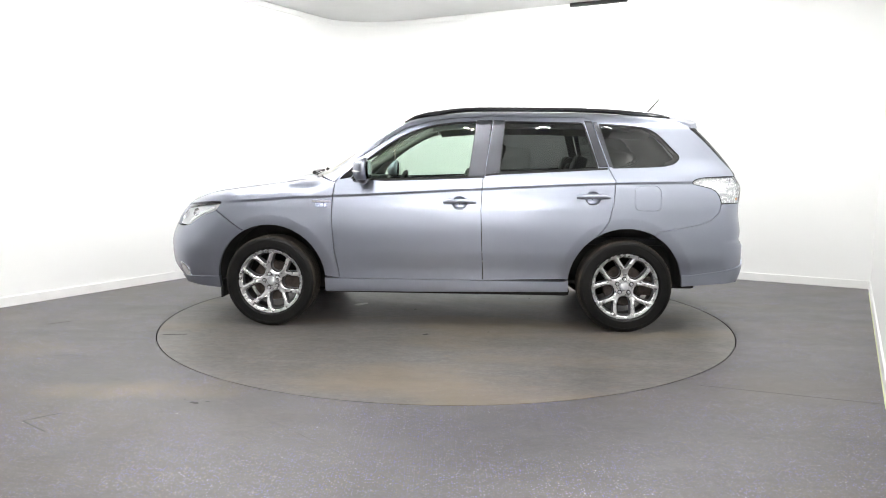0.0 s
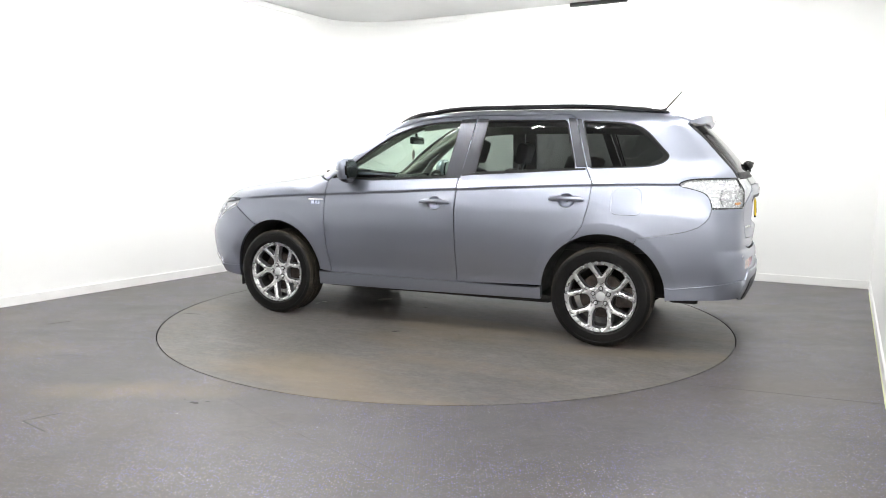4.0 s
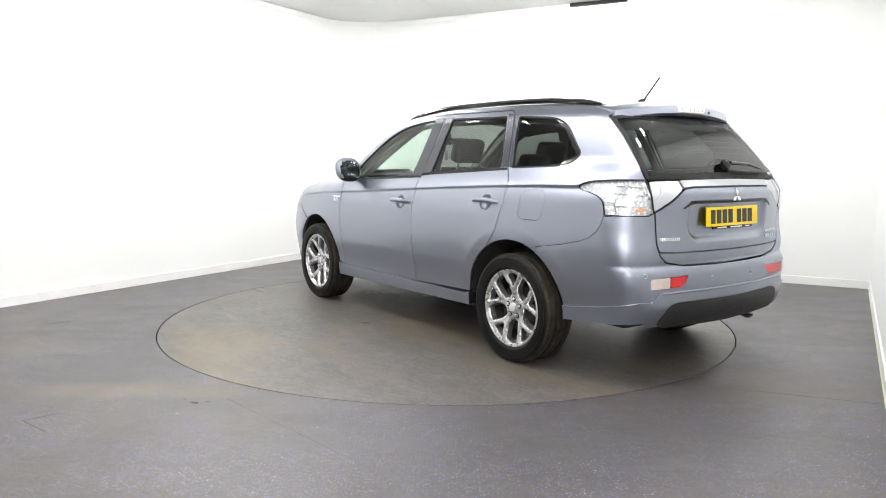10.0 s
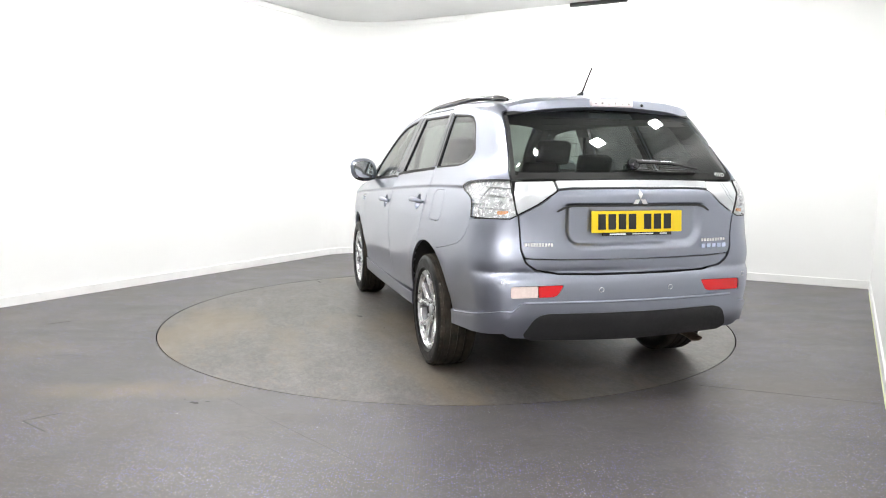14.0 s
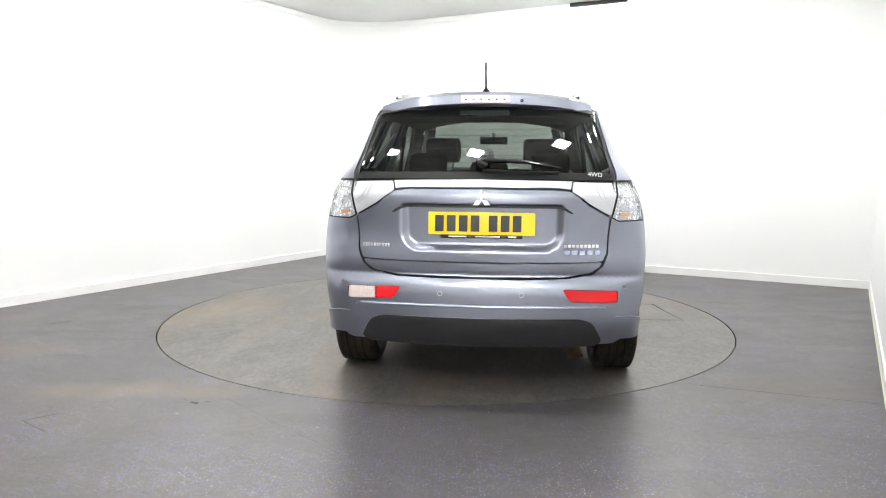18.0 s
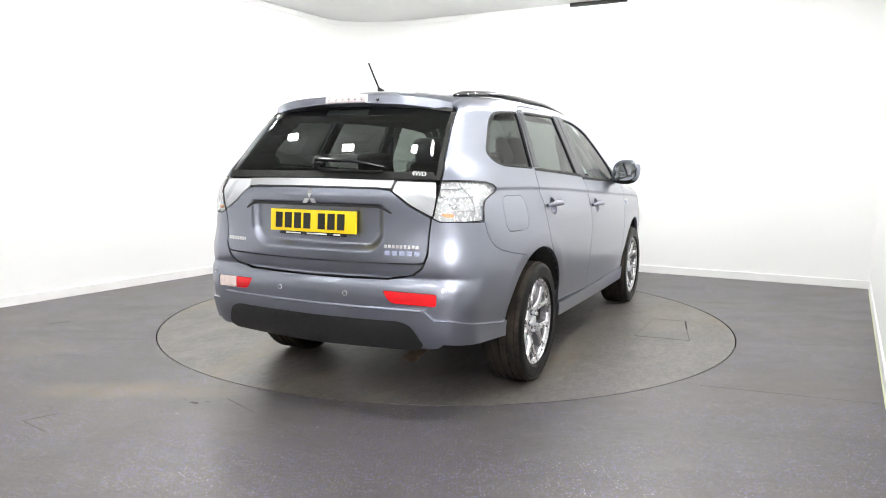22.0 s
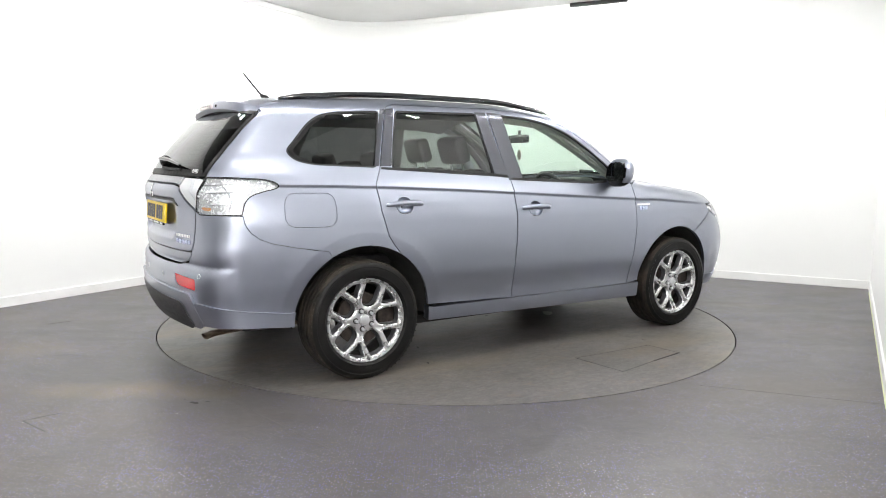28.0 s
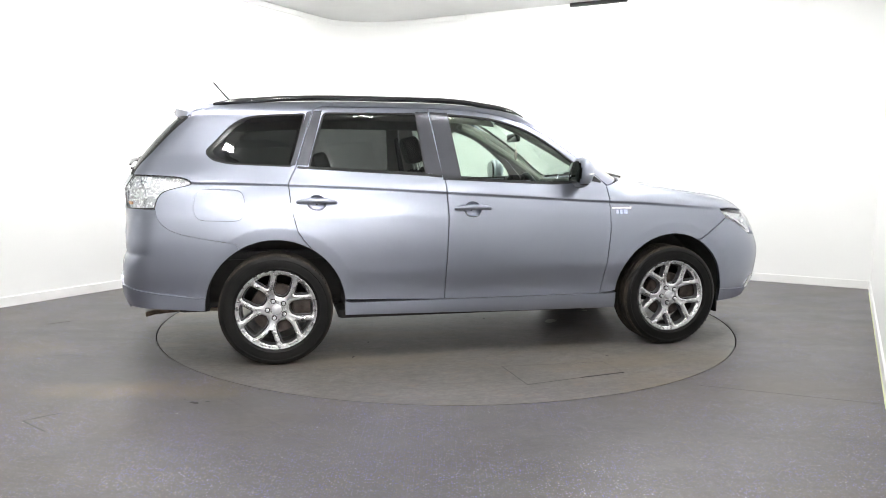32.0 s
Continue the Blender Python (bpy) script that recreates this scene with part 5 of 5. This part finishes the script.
    for sg in (1, -1):
        gl = fillet(on_tail((0.437, 1.115), (0.525, 1.05), (0.634, 0.99), (0.640, 1.156), (0.446, 1.16)), [0.004, 0.02, 0.004, 0.004, 0.004])
        if sg < 0:
            gl = [(2 * TAIL_MID - s, z) for s, z in gl]
        g = panel("garnish_lens", [gl], side_chart, M_SILVERBACK, ht, gap=0.001, off=-0.004, thick=0.01, label="clear lens over a silver backing")
        panel("lens", [gl], side_chart, M_LENS, g, gap=0.001, off=0.004, thick=0, label="clear plastic lens")
        for d in (0.0, 0.022):
            rr = on_tail((0.545 + d, 1.15), (0.575 + d, 1.085), (0.635, 1.035 + d), (0.635, 1.041 + d), (0.582 + d, 1.088), (0.552 + d, 1.15))
            if sg < 0:
                rr = [(2 * TAIL_MID - s, z) for s, z in rr]
            panel("lens_rib", [rr], side_chart, M_SATIN, g, gap=0, off=-0.001, thick=0.004)
    ge = glass_edge()
    head = on_body((-1.91, 0.40, 1.547), (-1.93, 0.2, 1.555), (-1.935, 0.0, 1.56))
    half = on_body((-2.245, 0.0, 1.164)) + ge + head
    gls = fillet(half + [(2 * TAIL_MID - c, z) for c, z in half[::-1] if abs(c - TAIL_MID) > 1e-3], 0.012)
    rg = panel("rear_window", [gls], side_chart, M_REARGLASS, car, gap=0.003, thick=0, off=-0.004, step=0.04, label="dark privacy-tinted rear window")
    ring("glass_edge", grown(resample(np.array(gls), 0.02), -0.012), 0.022, side_chart, M_RUBBER, car, 1, -0.003, "black printed border of the rear window", 0.003)
    foot_b = tail_loop([(0.0, 1.169), (0.632, 1.169), (0.622, 1.20), (0.0, 1.204), (-0.622, 1.20), (-0.632, 1.169)], 0.006)
    panel("glass_foot", [foot_b], side_chart, M_RUBBER, rg, gap=0, off=0.001, thick=0.004, step=0.02, label="matt black lower border of the rear window")
    for k in range(9):
        z = 1.22 + 0.034 * k
        w = 0.50 - 0.0125 * k
        panel("heating_wire", [tail_loop([(w, z), (-w, z), (-w, z + 0.0016), (w, z + 0.0016)], 0)], side_chart, M_WIRE, rg, gap=0, off=-0.007, thick=0, step=0.08)
    panel("sticker", [tail_loop([(0.13, 1.50), (-0.13, 1.50), (-0.13, 1.53), (0.13, 1.53)], 0.004)], side_chart, M_STICKER, rg, gap=0, off=-0.006, thick=0.001, label="pale sticker inside the rear window")
    # number plate
    bm = bmesh.new()
    box(bm, (-0.006, -0.26, -0.0555), (0.006, 0.26, 0.0555), 0.003)
    pl = part("number_plate", bm, M_YELLOW, car, "yellow number plate with plain black bars")
    pl.matrix_basis = pose(-2.282, 0, 0.953, 0, 4, 0)
    for i in range(7):
        y = 0.205 - 0.058 * i - (0.03 if i > 3 else 0)
        bm = bmesh.new()
        box(bm, (-0.0085, y - 0.021, -0.0395), (-0.005, y + 0.021, 0.0395))
        part("plate_bar", bm, M_BLACKINK, pl, smooth=False)
    bm = bmesh.new()
    box(bm, (-0.004, -0.2, -0.072), (0.008, 0.2, -0.05), 0.003)
    part("plate_holder", bm, M_GLOSSBLACK, pl, "black plate holder")
    for y0, y1 in ((0.16, 0.07), (0.03, -0.09), (-0.13, -0.17)):
        bm = bmesh.new()
        box(bm, (-0.006, y1, -0.067), (-0.003, y0, -0.060))
        part("holder_print", bm, M_WHITEINK, pl, smooth=False)
    # badges as plain bars, and the three-lozenge emblem
    bar_row(ht, "badge", 0.60, 0.455, 0.838, 0.018, 10, M_CHROME, 0.003, "small silver letter bar")
    bar_row(ht, "badge", -0.40, -0.575, 0.846, 0.016, 9, M_CHROME, 0.003, "small silver letter bar")
    bar_row(ht, "badge", -0.40, -0.585, 0.814, 0.022, 5, M_BLUEMETAL, 0.003, "small blue-tinted silver letter bar")
    for a in (90, 210, 330):
        c = (0.0 + 0.0245 * math.cos(radians(a)), 1.068 + 0.0245 * math.sin(radians(a)))
        d = (math.cos(radians(a)), math.sin(radians(a)))
        n = (-d[1], d[0])
        loz = [(c[0] + 0.024 * d[0], c[1] + 0.024 * d[1]), (c[0] + 0.0135 * n[0], c[1] + 0.0135 * n[1]), (c[0] - 0.024 * d[0], c[1] - 0.024 * d[1]), (c[0] - 0.0135 * n[0], c[1] - 0.0135 * n[1])]
        panel("emblem", [tail_loop(loz, 0)], side_chart, M_CHROME, ht, gap=0, off=0.006, thick=0.006, label="silver lozenge of the emblem")
    # 4WD mark on the rear window
    fc = bpy.data.curves.new("drive_mark", "FONT")
    fc.body, fc.size, fc.align_x, fc.extrude = "4WD", 0.032, "CENTER", 0.0005
    fo = new("drive_mark", fc)
    fo.data.materials.append(M_WHITEINK)
    fo.parent = rg
    p = lift(side_chart, tail_loop([(-0.55, 1.183)], 0))[0]
    n = skin_normal(p[None])[0]
    fo.matrix_basis = text_pose(p + 0.003 * n, n)
    # spoiler
    bm = bmesh.new()
    prof = [(-1.62, 1.626), (-1.80, 1.633), (-1.91, 1.621), (-1.966, 1.601), (-1.976, 1.556), (-1.95, 1.54), (-1.88, 1.55), (-1.75, 1.585)]
    rows = []
    for y in np.linspace(-0.56, 0.56, 25):
        k = abs(y) / 0.56
        rows.append([bm.verts.new((x + 0.19 * y * y + 0.06 * k ** 8, y, z - 0.115 * y * y - 0.012 * k ** 6 - (0.012 * k ** 4 if x > -1.75 else 0))) for x, z in prof])
    for a, b in zip(rows, rows[1:]):
        for i in range(8):
            j = (i + 1) % 8
            bm.faces.new((a[i], a[j], b[j], b[i]))
    bm.faces.new(rows[0])
    bm.faces.new(rows[-1][::-1])
    bmesh.ops.recalc_face_normals(bm, faces=bm.faces)
    sp = part("spoiler", bm, M_PAINT, car, "painted roof spoiler")
    bm = bmesh.new()
    box(bm, (-1.982, -0.13, 1.556), (-1.93, 0.13, 1.600), 0.012, None, 3)
    bl = part("brake_light", bm, M_PINKLENS, sp, "clear high-level brake light")
    for k in range(6):
        bm = bmesh.new()
        bmesh.ops.create_icosphere(bm, subdivisions=2, radius=0.008, matrix=Matrix.Translation((-1.979, -0.1 + 0.04 * k, 1.578)))
        part("led", bm, M_CHROME, bl)
    bm = bmesh.new()
    bmesh.ops.create_icosphere(bm, subdivisions=2, radius=0.009, matrix=Matrix.Translation((-1.965, -0.19, 1.57)))
    part("washer_jet", bm, M_GLOSSBLACK, sp, "black washer jet")
    # wiper
    bm = bmesh.new()
    pv = lift(side_chart, tail_loop([(0.03, 1.20), (0.0, 1.235), (-0.2, 1.228), (-0.38, 1.21)], 0))
    nn = skin_normal(pv)
    tube(bm, [tuple(a + b * o) for a, b, o in zip(pv[1:], nn[1:], (0.045, 0.045, 0.03))], [0.02, 0.016, 0.008], 10, 0.6)
    wi = part("rear_wiper", bm, M_GLOSSBLACK, car, "black rear wiper")
    bm = bmesh.new()
    bmesh.ops.create_uvsphere(bm, u_segments=16, v_segments=10, radius=0.035, matrix=Matrix.Translation(tuple(pv[1] + nn[1] * 0.02)))
    part("pivot_cover", bm, M_GLOSSBLACK, wi)
    bm = bmesh.new()
    bl_ = lift(side_chart, tail_loop([(0.0, 1.205), (-0.15, 1.197), (-0.37, 1.195)], 0))
    tube(bm, [tuple(a + b * 0.012) for a, b in zip(bl_, skin_normal(bl_))], 0.008, 8)
    part("wiper_blade", bm, M_RUBBER, wi)
    # ---- top
    roof = [(-1.86, 0.0), (-1.84, 0.47), (-1.5, 0.49), (-0.9, 0.50), (-0.3, 0.50), (0.1, 0.50), (0.19, 0.3), (0.22, 0.0), (0.19, -0.3), (0.1, -0.50), (-0.3, -0.50), (-0.9, -0.50), (-1.5, -0.49), (-1.84, -0.47)]
    panel("roof", [roof], top_chart, M_PAINT, car, step=0.05, inner=M_LINING, label="painted roof with a pale lining")
    ws = [(0.225, 0.0), (0.195, 0.3), (0.105, 0.498), (0.3, 0.543), (0.5, 0.578), (0.7, 0.613), (0.9, 0.668), (0.985, 0.70), (1.06, 0.5), (1.11, 0.25), (1.125, 0.0)]
    ws = ws + [(x, -y) for x, y in ws[::-1][1:-1]]
    panel("windscreen", [ws], top_chart, M_GLASS, car, gap=0.003, thick=0, off=-0.006, step=0.05, label="clear green-tinted windscreen")
    ring("windscreen_border", grown(resample(np.array(ws), 0.02), -0.02), 0.04, top_chart, M_GLOSSBLACK, car, 1, -0.005, "black printed border of the windscreen", 0.003)
    bn = [(1.135, 0.0), (1.12, 0.25), (1.07, 0.5), (0.985, 0.71), (1.2, 0.73), (1.5, 0.72), (1.72, 0.707), (1.83, 0.687), (1.95, 0.635), (2.02, 0.575), (2.07, 0.48), (2.12, 0.25), (2.135, 0.0)]
    bn = bn + [(x, -y) for x, y in bn[::-1][1:-1]]
    panel("bonnet", [bn], top_chart, M_PAINT, car, step=0.05, label="painted bonnet")
    for y0 in (0.45, -0.05):
        bm = bmesh.new()
        pts = lift(top_chart, [(1.085, y0), (1.10, y0 - 0.2), (1.105, y0 - 0.45)])
        tube(bm, [(a, b, c + 0.012) for a, b, c in pts], [0.016, 0.012, 0.008], 8)
        part("front_wiper", bm, M_GLOSSBLACK, car, "black windscreen wiper")
    # ---- nose
    seam = on_body((1.558, 0.854, 0.740), (1.752, 0.818, 0.882), (1.80, 0.808, 0.862), (1.884, 0.786, 0.830), (1.95, 0.762, 0.784), (1.995, 0.742, 0.760), (2.06, 0.69, 0.751), (2.155, 0.58, 0.756), (2.16, 0.51, 0.86)) + edge_line((2.078, 0.478), (2.128, 0.25), (2.143, 0.0))
    foot = on_nose((0.0, 0.27), (0.5, 0.27)) + on_side((2.0, 0.30), (1.757, 0.275)) + arch(WHEEL_X, -6, 63, n=10)
    flip = [(-2 * TAIL_MID - s, z) for s, z in (foot + seam)[::-1]]
    panel("front_bumper", [seam + flip[1:-1 - len(seam) + len(seam)] + foot], side_chart, M_PAINT, car, step=0.035, label="painted front bumper")
    gr = whole_nose([(0.0, 0.86), (0.42, 0.86), (0.46, 0.80), (0.40, 0.70), (0.0, 0.70)])
    panel("grille", [fillet(gr, 0.02)], side_chart, M_GLOSSBLACK, car, off=0.004, thick=0.01, label="black front grille")
    gr = whole_nose([(0.0, 0.55), (0.5, 0.55), (0.46, 0.38), (0.0, 0.36)])
    panel("grille", [fillet(gr, 0.03)], side_chart, M_PLASTIC, car, off=0.004, thick=0.01, label="black lower intake")
    # ---- underneath
    bm = bmesh.new()
    box(bm, (-0.95, -0.70, 0.235), (0.95, 0.70, 0.30), 0.03)
    box(bm, (-1.98, -0.52, 0.30), (-0.9, 0.52, 0.42), 0.04)
    box(bm, (0.9, -0.52, 0.24), (2.1, 0.52, 0.45), 0.05)
    part("underbody", bm, M_UNDER, car, "dark dirty underbody")
    bm = bmesh.new()
    tube(bm, [(-1.6, -0.46, 0.29), (-1.95, -0.47, 0.295), (-2.10, -0.48, 0.285), (-2.15, -0.485, 0.272)], 0.042, 14, 0.38, cap=False)
    part("exhaust_pipe", bm, M_RUST, car, "rusty exhaust tail pipe")
    bm = bmesh.new()
    box(bm, (-1.95, -0.52, 0.275), (-1.75, 0.52, 0.35), 0.03)
    part("rear_silencer", bm, M_UNDER, car, "dark silencer under the tail")
    for x in (WHEEL_X, -WHEEL_X):
        bm = bmesh.new()
        tube(bm, [(x, -0.74, WHEEL_Z), (x, 0.74, WHEEL_Z)], 0.045, 12)
        part("axle", bm, M_UNDER, car)
    for sg in (1, -1):
        bm = bmesh.new()
        box(bm, (1.735, sg * 0.70 - 0.1, 0.20), (1.75, sg * 0.70 + 0.1, 0.34), 0.004)
        part("mud_flap", bm, M_RUBBER, car, "black rubber flap")
    # ---- wheels
    wheel(car, WHEEL_X, 1, 33)
    wheel(car, -WHEEL_X, 1, 18)
    wheel(car, WHEEL_X, -1, 43)
    wheel(car, -WHEEL_X, -1, 39)
    # ---- inside
    seat(car, -0.01, 0.37, 0.50, 0.66)
    seat(car, -0.17, -0.37, 0.50, 0.65)
    rs = seat(car, -0.82, 0.0, 1.24, 0.57, False, "rear_seat")
    for y in (0.40, 0.0, -0.40):
        headrest(rs, -0.82, y, 0.47 if y == 0 else 0.53, 0.25)
    bm = bmesh.new()
    box(bm, (0.62, -0.74, 0.70), (1.0, 0.74, 1.10), 0.07, None, 4)
    ds = part("dashboard", bm, M_TRIM, car, "black dashboard")
    bm = bmesh.new()
    box(bm, (0.58, -0.52, 1.0), (0.80, -0.22, 1.145), 0.04, None, 4)
    part("instrument_hood", bm, M_TRIM, ds)
    bm = bmesh.new()
    m = pose(0.50, -0.37, 1.0, 0, 68, 0)
    pts = [m @ Vector((0.185 * math.cos(a), 0.185 * math.sin(a), 0)) for a in np.linspace(0, 2 * math.pi, 40)]
    tube(bm, pts, 0.016, 10, cap=False)
    sw = part("steering_wheel", bm, M_TRIM, car, "black steering wheel")
    bm = bmesh.new()
    box(bm, (-0.06, -0.17, -0.03), (0.06, 0.17, 0.0), 0.015, m)
    box(bm, (0.0, -0.03, -0.25), (0.06, 0.03, 0.0), 0.015, m)
    part("steering_hub", bm, M_TRIM, sw)
    bm = bmesh.new()
    box(bm, (0.44, -0.12, 1.412), (0.475, 0.12, 1.475), 0.015, None, 3)
    im = part("interior_mirror", bm, M_GLOSSBLACK, car, "black interior mirror")
    bm = bmesh.new()
    tube(bm, [(0.46, 0, 1.46), (0.47, 0, 1.51)], 0.012, 8)
    part("mirror_stalk", bm, M_GLOSSBLACK, im)
    bm = bmesh.new()
    tube(bm, [(0.48, 0.02, 1.415), (0.485, 0.02, 1.35)], 0.002, 6)
    bmesh.ops.create_uvsphere(bm, u_segments=16, v_segments=10, radius=1, matrix=Matrix.Translation((0.486, 0.02, 1.318)) @ Matrix.Diagonal((0.008, 0.026, 0.045, 1)))
    part("air_freshener", bm, M_PINK, im, "pale air freshener hanging from the mirror")
    bm = bmesh.new()
    box(bm, (-2.05, -0.58, 0.62), (-1.0, 0.58, 0.68), 0.02)
    part("boot_floor", bm, M_TRIM, car, "black boot floor")
    for sg in (1, -1):
        bm = bmesh.new()
        pts = [(0.94, sg * 0.70, 1.12), (0.70, sg * 0.62, 1.29), (0.45, sg * 0.57, 1.45), (0.15, sg * 0.52, 1.57)]
        tube(bm, pts, [0.04, 0.035, 0.035, 0.03], 10)
        part("pillar_lining", bm, M_LINING, car, "pale pillar lining")
        bm = bmesh.new()
        tube(bm, [(-0.35, sg * 0.66, 1.45), (-0.30, sg * 0.70, 1.2), (-0.2, sg * 0.74, 0.7)], [0.012, 0.014, 0.014], 8, 2.0)
        part("seat_belt", bm, M_TRIM, car, "black seat belt")
    # headlining, hung a little under the roof
    v, f, nx, ny = [], [], 22, 17
    for lift_z in (0.0, 0.012):
        for x in np.linspace(-1.78, 0.12, nx):
            for y in np.linspace(-0.61, 0.61, ny):
                v.append((x, y, float(top(x, y)) - 0.062 - 0.055 * (abs(y) / 0.61) ** 4 + lift_z))
    for i in range(nx - 1):
        for j in range(ny - 1):
            a = i * ny + j
            f += [(a, a + 1, a + ny + 1, a + ny), tuple(k + nx * ny for k in (a, a + ny, a + ny + 1, a + 1))]
    link_mesh("headlining", v, f, M_LINING, car, label="pale grey fabric headlining")
    # aerial
    bm = bmesh.new()
    tube(bm, [(-1.60, 0.007, 1.636), (-1.605, 0.007, 1.652), (-1.63, 0.007, 1.668)], [0.035, 0.022, 0.008], 12)
    ae = part("aerial", bm, M_GLOSSBLACK, car, "short black rod aerial")
    bm = bmesh.new()
    tube(bm, [(-1.62, 0.007, 1.66), (-1.68, 0.007, 1.728), (-1.738, 0.006, 1.795)], [0.006, 0.005, 0.0045], 8)
    part("aerial_rod", bm, M_RUBBER, ae, "black aerial rod")
    return car


def handle_loop(x0, z):
    cx = x0 + 0.118
    return [(cx - 0.06, z - 0.008), (cx - 0.03, z + 0.042), (cx + 0.03, z + 0.042), (cx + 0.06, z - 0.008), (cx + 0.032, z - 0.05), (cx - 0.032, z - 0.05)]


def text_pose(p, n):
    """Flat on the tail, to be read from behind."""
    z = Vector(n)
    x = Vector((0, -1, 0))
    x = (x - z * x.dot(z)).normalized()
    y = z.cross(x)
    m = Matrix((x, y, z)).transposed().to_4x4()
    return Matrix.Translation(tuple(p)) @ m


M_WIRE = mat("heating_wire", (0.12, 0.10, 0.08), 0.5)
M_STICKER = rough_noise(mat("grey_sticker", (0.45, 0.46, 0.46), 0.5), 20, 0.4, 0.6)
M_PINKLENS = rough_noise(mat("clear_brake_lens", (0.78, 0.72, 0.72), 0.15, 0.0, Coat_Weight=1.0), 80, 0.1, 0.3, 0.4, 120)

build_room()
ROOM_TURN = 60.0
for lx, ly in LIGHTS:
    ceiling_light(lx, ly, ROOM_TURN, M_PANEL)
for lx, ly in FILL_LAMPS:
    ceiling_light(lx, ly, 0, M_FILL)
build_floor_marks()
table = build_turntable()
car = build_car()


def motions():
    """The turntable turns, and the car with it."""
    rows_t, rows_c = [], []
    for k in range(33):
        a = theta(k)
        turn = pose(0, 0, 0, 0, 0, a)
        rows_t.append((float(k), turn))
        rows_c.append((float(k), turn @ Matrix.Translation((*CAR_OFF, 0))))
    walk(table, rows_t)
    walk(car, rows_c)


motions()
